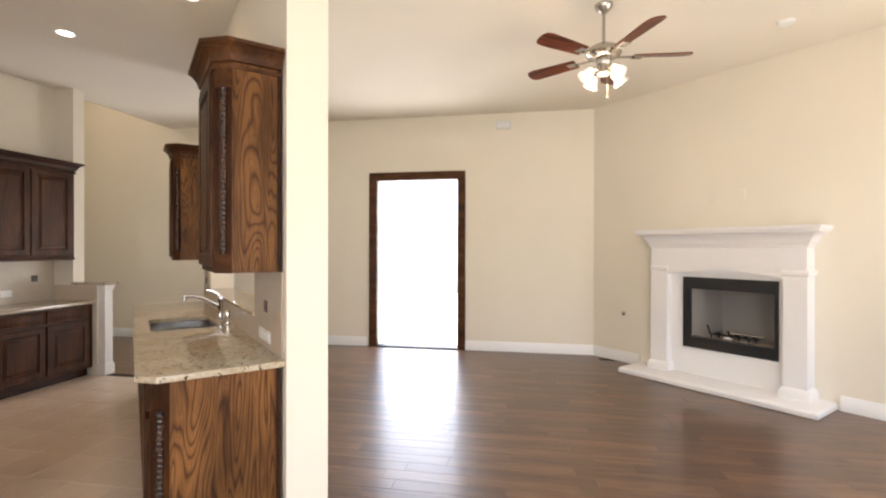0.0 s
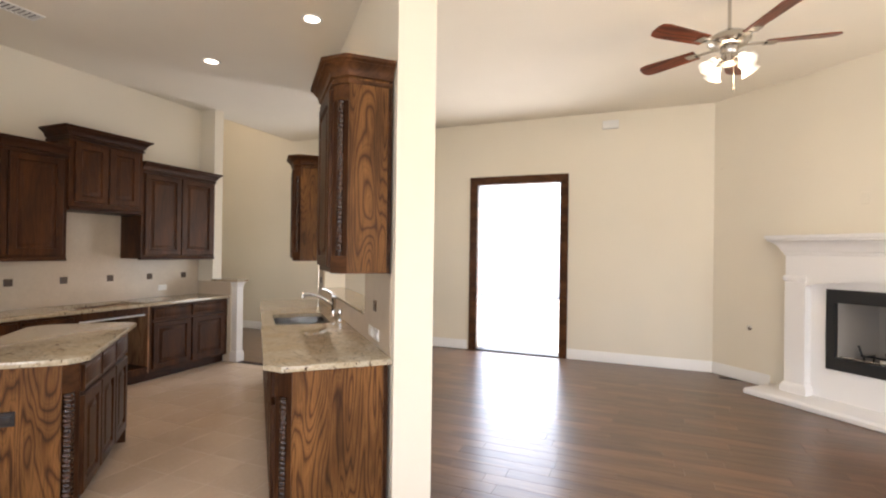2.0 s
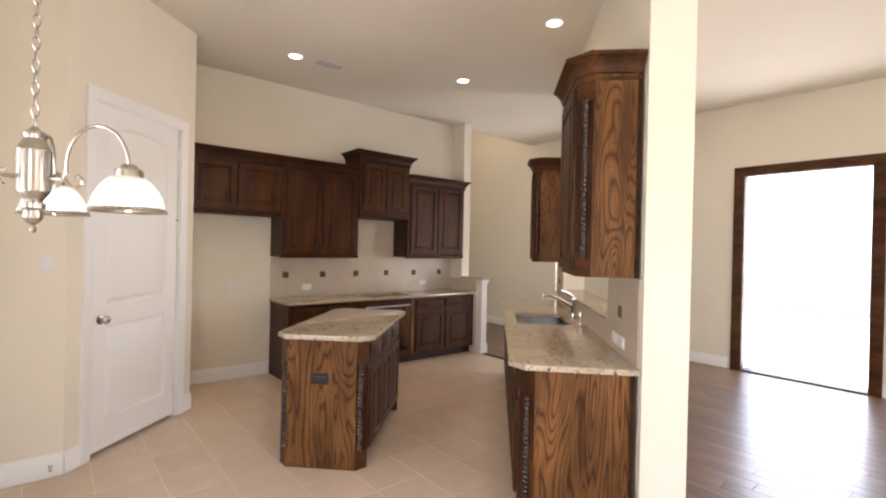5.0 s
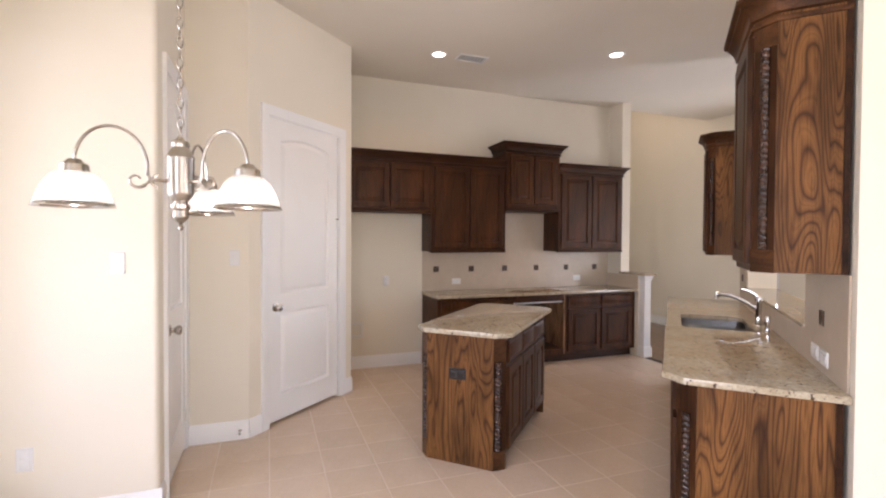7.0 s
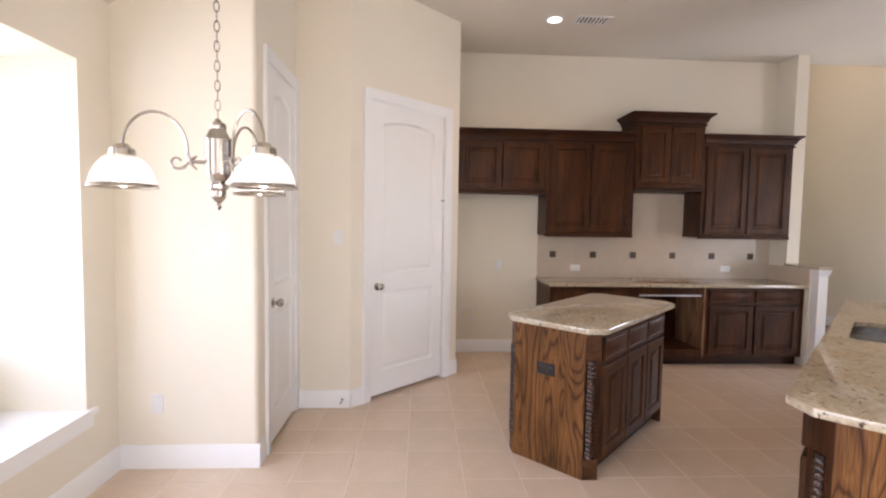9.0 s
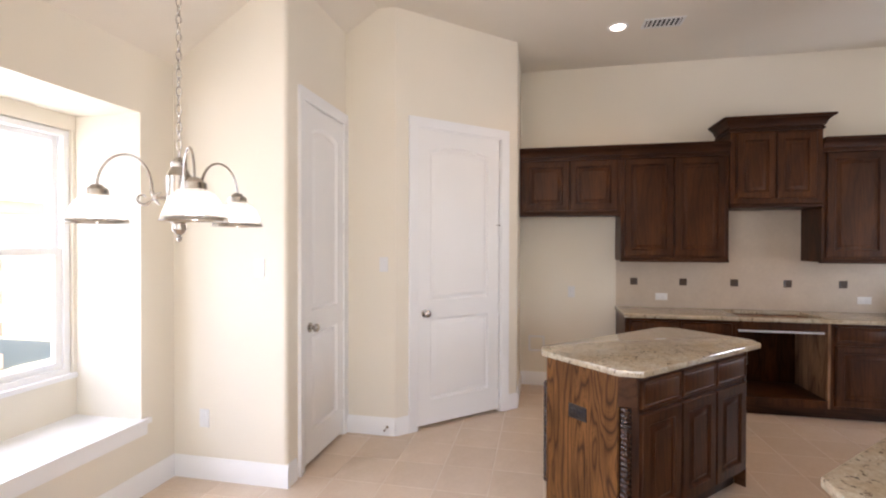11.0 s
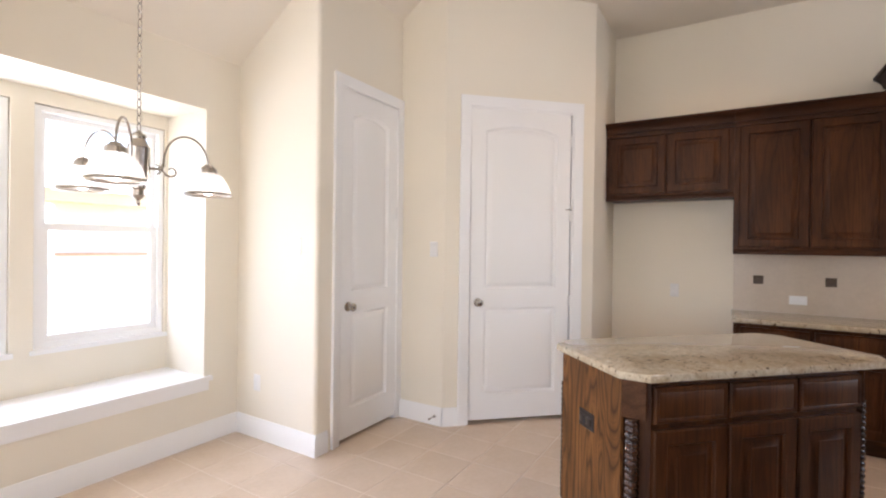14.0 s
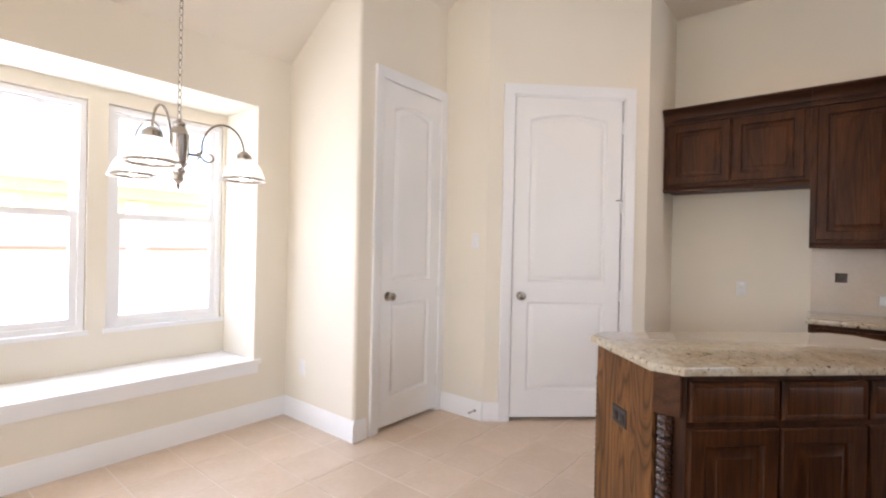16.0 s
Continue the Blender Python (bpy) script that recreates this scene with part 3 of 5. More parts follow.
def window(name, x0, x1, y, z0, z1, label):
    """A white single-hung window in a wall that faces +y, with its stool and apron."""
    root = tagged(new(name), label, "window", kind="structure")
    root.matrix_basis = pose(x0, y, z0)
    w, h = x1 - x0, z1 - z0
    mid = h * 0.505

    def ring(a, b, c, d, f, y0, y1):
        bm = B()
        for q in ((a, b, y0, y1, c, c + f), (a, b, y0, y1, d - f, d), (a, a + f, y0, y1, c + f, d - f), (b - f, b, y0, y1, c + f, d - f)):
            box(bm, *q)
        return soften(bm, 0.003, 1)

    part("window_frame", ring(0, w, 0, h, 0.035, -0.08, 0.012), TRIM, root)
    sashes = [part("upper_sash", ring(0.035, w - 0.035, mid - 0.02, h - 0.035, 0.035, -0.065, -0.035), TRIM, root)]
    sashes.append(part("lower_sash", ring(0.035, w - 0.035, 0.035, mid + 0.02, 0.042, -0.035, -0.004), TRIM, root))
    for sash, a, b, yy in ((sashes[0], mid + 0.015, h - 0.07, -0.05), (sashes[1], 0.077, mid - 0.022, -0.02)):
        bm = B()
        box(bm, 0.07, w - 0.07, yy - 0.002, yy + 0.002, a, b)
        pane = part("pane", bm, GLASS, sash, "clear glass pane")
        pane.visible_shadow = False
    bm = B()
    box(bm, -0.02, w + 0.02, -0.02, 0.05, -0.028, 0.0)
    soften(bm, 0.006)
    part("window_sill", bm, TRIM, root)
    bm = B()
    box(bm, 0.0, w, 0.0, 0.014, -0.095, -0.028)
    soften(bm, 0.004)
    part("apron", bm, TRIM, root)
    return root


RB = -1.66
bm = B()
wall_mesh(bm, (-2.80, RB), (-0.90, RB), 0.14, 0.3, 2.4, [(0.105, 0.865, 0.71, 2.195), (0.975, 1.735, 0.71, 2.195)])
setting("wall_window_bay", bm, WALL)
window("window_1", -2.69, -1.94, RB - 0.03, 0.715, 2.19, "white single-hung window over the bay seat")
window("window_2", -1.82, -1.07, RB - 0.03, 0.715, 2.19, "white single-hung window over the bay seat")
bm = B()
box(bm, -2.716, -0.976, RB, YW, 0.40, 0.452)
setting("window_seat", bm, TRIM)
bm = B()
box(bm, -2.765, -0.94, YW - 0.01, YW + 0.03, 0.425, 0.456)
soften(bm, 0.008)
box(bm, -2.745, -0.96, YW, YW + 0.016, 0.36, 0.425)
setting("window_seat_nosing", bm, TRIM)
# hall window in the far wall
window("window_3", -5.10, -4.545, YF, 0.78, 2.2, "white window in the far hall wall").matrix_basis = pose(-4.545, YF + 0.05, 0.78, 0, 0, 180)

# ---- cabinets ----


def offset_poly(poly, flags, o):
    """Moves each flagged edge of a counterclockwise outline outwards by o."""
    n = len(poly)
    lines = []
    for i in range(n):
        a, b = Vector(poly[i]), Vector(poly[(i + 1) % n])
        d = (b - a).normalized()
        q = a + Vector((d.y, -d.x)) * (o if flags[i] else 0.0)
        lines.append((q, d))
    out = []
    for i in range(n):
        (p, d), (q, e) = lines[i - 1], lines[i]
        k = (q - p).cross(e) / d.cross(e)
        out.append(p + d * k)
    return out


def loft(bm, poly, flags, profile):
    rings = [[bm.verts.new((v.x, v.y, z)) for v in offset_poly(poly, flags, o)] for o, z in profile]
    n = len(poly)
    for a, b in zip(rings, rings[1:]):
        for i in range(n):
            bm.faces.new((a[i], a[(i + 1) % n], b[(i + 1) % n], b[i]))
    bm.faces.new(rings[0][::-1])
    bm.faces.new(rings[-1])
    bmesh.ops.recalc_face_normals(bm, faces=bm.faces)


# the half wall with its cap beside the range counter
bm = B()
box(bm, XR, -4.895, 4.662, 4.785, 0, 1.05)
setting("half_wall", bm, WALL)
bm = B()
box(bm, -4.894, -4.80, 4.675, 4.778, 0, 1.05)
soften(bm, 0.004)
setting("half_wall_post", bm, TRIM)
bm = B()
box(bm, XR + 0.005, -4.755, 4.63, 4.83, 1.05, 1.08)
soften(bm, 0.006)
setting("half_wall_cap", bm, GRANITE)
bm = B()
loft(bm, [(-4.894, 4.675), (-4.80, 4.675), (-4.80, 4.778), (-4.894, 4.778)], (1, 1, 1, 1), [(0.014, 0.0), (0.014, 0.115), (0.006, 0.135), (0.001, 0.14)])
loft(bm, [(-4.894, 4.675), (-4.80, 4.675), (-4.80, 4.778), (-4.894, 4.778)], (1, 1, 1, 1), [(0.001, 0.985), (0.008, 0.99), (0.010, 1.01), (0.018, 1.035), (0.021, 1.049)])
setting("half_wall_trim", bm, TRIM)


def crown(parent, poly, flags, z0, h=0.10, out=0.07, wood=OAK_TRIM):
    bm = B()
    loft(bm, poly, flags, [(0.004, z0 - 0.034), (0.013, z0 - 0.032), (0.015, z0 - 0.022), (0.013, z0 - 0.012), (0.005, z0 - 0.010), (0.005, z0 + 0.002), (0.019, z0 + 0.006), (0.022, z0 + h * 0.22), (0.030, z0 + h * 0.42), (out * 0.60, z0 + h * 0.60), (out * 0.74, z0 + h * 0.68), (out * 0.74, z0 + h * 0.73), (out * 0.92, z0 + h * 0.77), (out, z0 + h * 0.84), (out, z0 + h)])
    return part("crown_moulding", bm, wood, parent)


def fronts(parent, items, y):
    """Raised-panel doors and drawer fronts: (name, x, z, w, h) on the plane y of the parent."""
    for name, x, z, w, h in items:
        bm = B()
        raised_front(bm, w, h)
        part(name, bm, OAK_DARK, parent, m=pose(x, y, z))


def rope(parent, x, y, z0, z1, r=0.028):
    bm = B()
    n, turns = 20, (z1 - z0) / 0.0265
    steps = int(turns * 10)
    rings = []
    for i in range(steps + 1):
        z = z0 + (z1 - z0) * i / steps
        ring = []
        for k in range(n):
            a = 2 * math.pi * k / n
            q = r * (0.76 + 0.24 * abs(math.cos((a + 2 * math.pi * turns * i / steps) / 2)) ** 0.6)
            ring.append(bm.verts.new((x + q * math.cos(a), y + q * math.sin(a), z)))
        rings.append(ring)
    for a, b in zip(rings, rings[1:]):
        for k in range(n):
            bm.faces.new((a[k], a[(k + 1) % n], b[(k + 1) % n], b[k]))
    bm.faces.new(rings[0][::-1])
    bm.faces.new(rings[-1])
    column = part("rope_column", bm, OAK_ROPE, parent, "dark twisted rope-turned corner column")
    column.data.set_sharp_from_angle(angle=radians(120))
    return column


def upper(y0, y1, z0, z1, depth, doors, label):
    u = thing("upper_cabinet", pose(XK + 0.004, y0, 0, 0, 0, 90), label, "cabinet", "range wall upper cabinets")
    w = y1 - y0
    simple("body", u, OAK_DARK, (0, w, -depth, 0, z0, z1), bevel=0.002)
    n = doors
    gap, st = 0.012, 0.035
    dw = (w - 2 * st - gap * (n - 1)) / n
    fronts(u, [("cabinet_door", st + i * (dw + gap), z0 + 0.045, dw, z1 - z0 - 0.085) for i in range(n)], -depth)
    bm = B()
    loft(bm, [(0, -depth), (w, -depth), (w, -depth + 0.05), (0, -depth + 0.05)], (1, 0, 0, 0), [(0.002, z0 - 0.012), (0.010, z0 - 0.010), (0.012, z0 + 0.006), (0.006, z0 + 0.020), (0.001, z0 + 0.026)])
    part("light_rail", bm, OAK_TRIM, u)
    return u, w


DU = 0.345
ua, w = upper(0.937, 1.9025, 1.80, 2.37, DU, 2, "dark oak wall cabinet over the empty fridge space")
crown(ua, [(0, -DU), (w, -DU), (w, 0), (0, 0)], (1, 0, 0, 0), 2.37, 0.09)
ub, w = upper(1.903, 2.85, 1.355, 2.37, DU, 2, "dark oak two-door wall cabinet beside the hood")
crown(ub, [(0, -DU), (w, -DU), (w, 0), (0, 0)], (1, 0, 0, 0), 2.37, 0.09)
uc, w = upper(3.603, 4.60, 1.355, 2.37, DU, 2, "dark oak two-door wall cabinet by the half wall")
crown(uc, [(0, -DU), (w, -DU), (w, 0), (0, 0)], (1, 1, 0, 0), 2.37, 0.09)
uh = thing("range_hood_cabinet", pose(XK + 0.004, 2.853, 0, 0, 0, 90), "dark oak wooden range hood with stepped crown", "range hood")
DH = 0.362
simple("body", uh, OAK_DARK, (0, 0.746, -DH, 0, 1.87, 2.575))
fronts(uh, [("cabinet_door", 0.05, 1.93, 0.318, 0.59), ("cabinet_door", 0.378, 1.93, 0.318, 0.59)], -DH)
crown(uh, [(0, -DH), (0.746, -DH), (0.746, 0), (0, 0)], (1, 1, 0, 1), 2.575, 0.095, 0.075)
bm = B()
loft(bm, [(0, -DH), (0.746, -DH), (0.746, 0), (0, 0)], (1, 0, 0, 0), [(0.0, 1.845), (0.022, 1.85), (0.022, 1.872), (0.008, 1.885)])
part("lower_lip", bm, OAK_TRIM, uh)

# base cabinets along the range wall
DB = 0.545
G0 = 0.838
GZ = 0.872


def base(name, y0, y1, label):
    return thing(name, pose(XK + 0.004, y0, 0, 0, 0, 90), label, "cabinet", "range wall base cabinets"), y1 - y0


bl, w = base("base_cabinet", 1.925, 2.84, "dark oak base cabinet with drawers beside the fridge space")
simple("body", bl, OAK_DARK, (0, w, -DB, 0, 0.10, G0))
simple("toe_kick", bl, OAK_TRIM, (0.0, w, -DB + 0.07, 0, 0, 0.099), bevel=0)
simple("end_panel", bl, OAK_DARK, (-0.012, -0.001, -DB - 0.003, 0, 0.0, G0))
fronts(bl, [("drawer_front", 0.03, 0.68, 0.415, 0.13), ("drawer_front", 0.47, 0.68, 0.415, 0.13), ("cabinet_door", 0.03, 0.13, 0.415, 0.52), ("cabinet_door", 0.47, 0.13, 0.415, 0.52)], -DB)
bo, w = base("oven_cabinet", 2.842, 3.578, "dark oak cabinet with an empty cavity for the oven")
simple("side_panel", bo, OAK_DARK, (0, 0.02, -DB, 0, 0.10, G0), bevel=0)
simple("side_panel", bo, OAK_INSIDE, (w - 0.02, w, -DB, 0, 0.10, G0), bevel=0)
simple("bottom_panel", bo, OAK_DARK, (0.02, w - 0.02, -DB, 0, 0.10, 0.17))
simple("back_panel", bo, OAK_DARK, (0.02, w - 0.02, -0.012, 0, 0.17, G0), bevel=0)
simple("top_rail", bo, OAK_DARK, (0.02, w - 0.02, -DB, -DB + 0.02, 0.76, G0))
simple("support_bar", bo, TRIM, (0.03, w - 0.03, -DB + 0.03, -DB + 0.06, 0.735, 0.75), label="pale support bar")
simple("toe_kick", bo, OAK_TRIM, (0.0, w, -DB + 0.07, 0, 0, 0.099), bevel=0)
br, w = base("base_cabinet", 3.58, 4.645, "dark oak base cabinet with two drawers over two doors")
simple("body", br, OAK_DARK, (0, w, -DB, 0, 0.10, G0))
simple("toe_kick", br, OAK_TRIM, (0.0, w, -DB + 0.07, 0, 0, 0.099), bevel=0)
fronts(br, [("drawer_front", 0.03, 0.68, 0.48, 0.13), ("drawer_front", 0.53, 0.68, 0.48, 0.13), ("cabinet_door", 0.03, 0.13, 0.48, 0.52), ("cabinet_door", 0.53, 0.13, 0.48, 0.52)], -DB)


def slab_edge(bm, poly, flags, z0, z1):
    """A stone slab with an eased edge."""
    e = 0.006
    loft(bm, poly, flags, [(-e, z0), (-e * 0.3, z0 + e * 0.3), (0, z0 + e), (0, z1 - e), (-e * 0.3, z1 - e * 0.3), (-e, z1)])


ct = thing("range_countertop", pose(XK + 0.016, 1.90, 0, 0, 0, 90), "beige granite countertop with a cooktop cutout on the range wall", "countertop")
bm = B()
ow, od = 2.755, 0.575
box(bm, 0, ow, -0.07, 0, G0, GZ)
box(bm, 0, 0.98, -0.50, -0.07, G0, GZ)
box(bm, 1.66, ow, -0.50, -0.07, G0, GZ)
slab_edge(bm, [(0, -od), (ow, -od), (ow, -0.50), (0, -0.50)], (1, 0, 0, 1), G0, GZ)
part("stone_slab", bm, GRANITE, ct)
simple("cutout_lining", ct, OAK_INSIDE, (0.97, 1.67, -0.51, -0.06, G0 - 0.02, G0 - 0.005), bevel=0, label="bare wood under the cooktop cutout")

# ---- tiled backsplashes ----
bm = B()
box(bm, 0, 2.745, -0.008, 0.0, GZ, 1.352)
box(bm, 0.95, 1.73, -0.008, 0.0, 1.352, 1.86)
spl = setting("backsplash_range", bm, SPLASH, "beige glossy tile backsplash", pose(XK, 1.912, 0, 0, 0, 90))
bm = B()
box(bm, -5.48, -4.896, 4.652, 4.66, GZ, 1.046)
setting("backsplash_return", bm, SPLASH, "beige glossy tile backsplash")
bm = B()
box(bm, -0.67, -0.005, 0.660, 0.668, GZ, 1.355)
box(bm, -2.85, -0.67, 0.660, 0.668, GZ, 1.045)
box(bm, -3.23, -2.85, 0.660, 0.668, GZ, 1.355)
setting("backsplash_sink", bm, SPLASH, "beige glossy tile backsplash", SINKF)
bm = B()
box(bm, -2.848, -0.672, 0.648, 0.905, 1.046, 1.064)
soften(bm, 0.005)
setting("sink_opening_sill", bm, GRANITE, "polished granite sill of the opening over the sink", SINKF)


def accent(m, parent=None):
    bm = B()
    slab(bm, 0.07, 0.07, [((0, 0, 0, 0), 0.0), ((0, 0, 0, 0), 0.003), ((0.005, 0.005, 0.005, 0.005), 0.006), ((0.018, 0.018, 0.018, 0.018), 0.003), ((0.025, 0.025, 0.025, 0.025), 0.006)], 0, 1)
    ob = part("accent_tile", bm, BRONZE, None, "", m)
    return tagged(ob, "small embossed bronze accent tile set in the backsplash", "tile", "bronze accent tiles")


for k in range(6):
    accent(pose(XK + 0.008, 2.087 + 0.4685 * k - 0.035, 1.097, 0, 0, 90))
for s in (0.36, 3.03):
    accent(SINKF @ pose(-s - 0.035, 0.660, 1.105))


def cover_plate(m, w, h, kind, material_, label, slots):
    ob = thing(kind, m, label, "outlet" if "outlet" in kind else "switch")
    bm = B()
    slab(bm, w, h, [((0, 0, 0, 0), 0.0), ((0, 0, 0, 0), 0.003), ((0.004, 0.004, 0.004, 0.004), 0.006)], 0, 1)
    part("cover_plate", bm, material_, ob)
    for x, z, a, b_ in slots:
        bm = B()
        slab(bm, a, b_, [((0, 0, 0, 0), 0.0), ((0, 0, 0, 0), 0.003), ((0.002, 0.002, 0.002, 0.002), 0.004)], 0, 1)
        part("insert", bm, material_, ob, m=pose(x, -0.006, z))
    return ob


WIDE = [(0.012, 0.018, 0.042, 0.034), (0.062, 0.018, 0.042, 0.034)]
TALL = [(0.018, 0.012, 0.034, 0.042), (0.018, 0.062, 0.034, 0.042)]
SW = [(0.019, 0.028, 0.032, 0.060)]
cover_plate(pose(XK + 0.008, 2.352 - 0.058, 0.945, 0, 0, 90), 0.116, 0.07, "wall_outlet", PLASTIC, "white sideways outlet on the tile backsplash", WIDE)
cover_plate(pose(XK + 0.008, 4.134 - 0.058, 0.95, 0, 0, 90), 0.116, 0.07, "wall_outlet", PLASTIC, "white sideways outlet on the tile backsplash", WIDE)
for s in (0.46, 0.31):
    cover_plate(SINKF @ pose(-s - 0.058, 0.660, 0.93), 0.116, 0.07, "wall_outlet", PLASTIC, "white sideways outlet beside the sink", WIDE)
cover_plate(pose(XK + 0.029, 3.102 - 0.035, 0.33, 0, 0, 90), 0.07, 0.116, "wall_outlet", PLASTIC, "white outlet inside the open range cabinet", TALL)
cover_plate(pose(XK, 1.43, 0.95, 0, 0, 90), 0.07, 0.116, "wall_outlet", PLASTIC, "white outlet in the empty fridge space", TALL)
cover_plate(pose(-2.975, -0.605, 1.30, 0, 0, 90), 0.07, 0.116, "light_switch", PLASTIC, "white rocker switch on the nook wall", SW)
cover_plate(pose(-3.87, -0.10, 1.29, 0, 0, 90), 0.07, 0.116, "light_switch", PLASTIC, "white rocker switch between the doors", SW)
cover_plate(pose(-2.975, -1.0, 0.33, 0, 0, 90), 0.07, 0.116, "wall_outlet", PLASTIC, "white outlet low on the nook wall", TALL)
# water box for the fridge
wb = thing("water_supply_box", pose(XK, 1.02, 0.36, 0, 0, 90), "white recessed water box in the fridge space", "water box")
bm = B()
slab(bm, 0.17, 0.17, [((0, 0, 0, 0), 0.0), ((0, 0, 0, 0), 0.008), ((0.02, 0.02, 0.02, 0.02), 0.010), ((0.026, 0.026, 0.026, 0.026), -0.04)], 0.0, 1)
part("box_frame", bm, PLASTIC, wb)
bm = B()
lathe(bm, [(0.001, 0), (0.016, 0), (0.016, 0.05), (0.001, 0.05)], 12, pose(0.085, 0.03, 0.06))
part("valve", bm, NICKEL, wb)

# ---- island ----
ISL = pose(0, 0, 0, 0, 0, 45)
isl = thing("kitchen_island", ISL @ pose(-1.16, 3.8, 0), "dark oak kitchen island with rope-turned corners", "kitchen island")
x0, x1, y0, y1, ch = -0.268, 0.325, -0.75, 0.48, 0.062
I0 = 0.864


def clipped(a, b, c_, d, q):
    """A rectangle with its corners cut by q."""
    return [(a + q, c_), (b - q, c_), (b, c_ + q), (b, d - q), (b - q, d), (a + q, d), (a, d - q), (a, c_ + q)]


bm = B()
prism(bm, clipped(x0 + 0.004, x1 - 0.004, y0 + 0.004, y1 - 0.004, ch + 0.022), 0.10, I0)
part("body", bm, OAK_DARK, isl)
bm = B()
prism(bm, clipped(x0 + 0.01, x1 - 0.06, y0 + 0.008, y1 - 0.008, ch), 0.0, 0.10)
part("toe_kick", bm, OAK_TRIM, isl)
simple("end_panel", isl, OAK_PANEL, (x0 + ch - 0.004, x1 - ch + 0.004, y0 - 0.008, y0 + 0.003, 0.0, I0), label="figured stained oak end panel")
simple("end_panel", isl, OAK_PANEL, (x0 + ch - 0.004, x1 - ch + 0.004, y1 - 0.003, y1 + 0.008, 0.0, I0), label="figured stained oak end panel")
simple("back_panel", isl, OAK_PANEL, (x0 - 0.008, x0 + 0.003, y0 + ch - 0.004, y1 - ch + 0.004, 0.0, I0), label="figured stained oak back panel")
for sx, sy in ((1, -1), (-1, -1), (1, 1), (-1, 1)):
    ax, ay = (x1 if sx > 0 else x0), (y1 if sy > 0 else y0)
    rope(isl, ax - sx * ch * 0.62, ay - sy * ch * 0.46, 0.125, 0.705, 0.030)
    for za, zb in ((0.0, 0.124), (0.706, I0)):
        bm = B()
        g = 0.006
        prism(bm, [(ax - sx * ch, ay + sy * g), (ax - sx * (ch - g), ay + sy * g), (ax + sx * g, ay - sy * (ch - g)), (ax + sx * g, ay - sy * ch), (ax - sx * ch, ay - sy * ch)], za, zb)
        bmesh.ops.recalc_face_normals(bm, faces=bm.faces)
        part("corner_block", bm, OAK_BROWN, isl)
side = pose(x1 - 0.004, 0, 0, 0, 0, 90)
cols = [(-0.66, 0.345), (-0.305, 0.345), (0.05, 0.345)]
for yy, ww in cols:
    for nm, z, h in (("drawer_front", 0.69, 0.145), ("cabinet_door", 0.12, 0.545)):
        bm = B()
        raised_front(bm, ww, h)
        part(nm, bm, OAK_DARK, isl, m=side @ pose(yy, 0, z))
itop = thing("island_countertop", ISL @ pose(-1.16, 3.8, I0), "speckled beige granite slab with clipped corners on the island", "countertop")
bm = B()
c = 0.08
X0, X1, Y0, Y1 = -0.300, 0.378, -0.79, 0.575
slab_edge(bm, [(X0 + c, Y0), (X1 - c, Y0), (X1, Y0 + c), (X1, Y1 - c), (X1 - c, Y1), (X0 + c, Y1), (X0, Y1 - c), (X0, Y0 + c)], (1,) * 8, 0.0, 0.034)
part("stone_slab", bm, GRANITE, itop)
cover_plate(ISL @ pose(-1.143 - 0.06, 3.8 + y0 - 0.0085, 0.565), 0.12, 0.075, "island_outlet", BROWN_PLASTIC, "dark brown outlet on the island's end panel", [(0.012, 0.02, 0.042, 0.034), (0.066, 0.02, 0.042, 0.034)])

# ---- sink counter ----
S0, SZ = 0.860, 0.893
sb = thing("sink_base_cabinet", SINKF, "dark oak sink base cabinet with a figured end panel", "cabinet")
bm = B()
SX0, SX1, SY0, SY1 = -2.00, -1.34, 0.105, 0.535
prism(bm, [(-3.2, 0.065), (-0.10, 0.065), (-0.02, 0.14), (-0.02, 0.655), (-3.2, 0.655)], 0.10, S0 - 0.22)
prism(bm, [(SX1 + 0.02, 0.065), (-0.10, 0.065), (-0.02, 0.14), (-0.02, 0.655), (SX1 + 0.02, 0.655)], S0 - 0.22, S0)
box(bm, -3.2, SX0 - 0.02, 0.065, 0.655, S0 - 0.22, S0)
box(bm, SX0 - 0.02, SX1 + 0.02, 0.065, SY0 - 0.02, S0 - 0.22, S0)
box(bm, SX0 - 0.02, SX1 + 0.02, SY1 + 0.02, 0.655, S0 - 0.22, S0)
part("body", bm, OAK_DARK, sb)
bm = B()
prism(bm, [(-3.2, 0.135), (-0.10, 0.135), (-0.035, 0.16), (-0.035, 0.655), (-3.2, 0.655)], 0.0, 0.10)
part("toe_kick", bm, OAK_TRIM, sb)
simple("end_panel", sb, OAK_PANEL, (-0.023, -0.01, 0.142, 0.655, 0.0, S0), label="figured stained oak end panel")
simple("wall_stile", sb, OAK_TRIM, (-0.012, -0.005, 0.630, 0.654, 0.0, S0))
rope(sb, -0.060, 0.107, 0.125, 0.71, 0.024)
for za, zb in ((0.0, 0.124), (0.711, S0)):
    bm = B()
    prism(bm, [(-0.105, 0.06), (-0.016, 0.145), (-0.105, 0.145)], za, zb)
    part("corner_block", bm, OAK_BROWN, sb)
xs = [(-0.56, 0.42), (-1.00, 0.42), (-1.45, 0.42), (-1.89, 0.42), (-2.45, 0.54), (-3.02, 0.54)]
for xx, ww in xs:
    for nm, z, h in (("drawer_front", 0.69, 0.14), ("cabinet_door", 0.13, 0.52)):
        bm = B()
        raised_front(bm, ww, h)
        part(nm, bm, OAK_DARK, sb, m=pose(xx, 0.065, z))
st = thing("sink_countertop", SINKF, "speckled beige granite sink countertop with a clipped corner", "countertop")
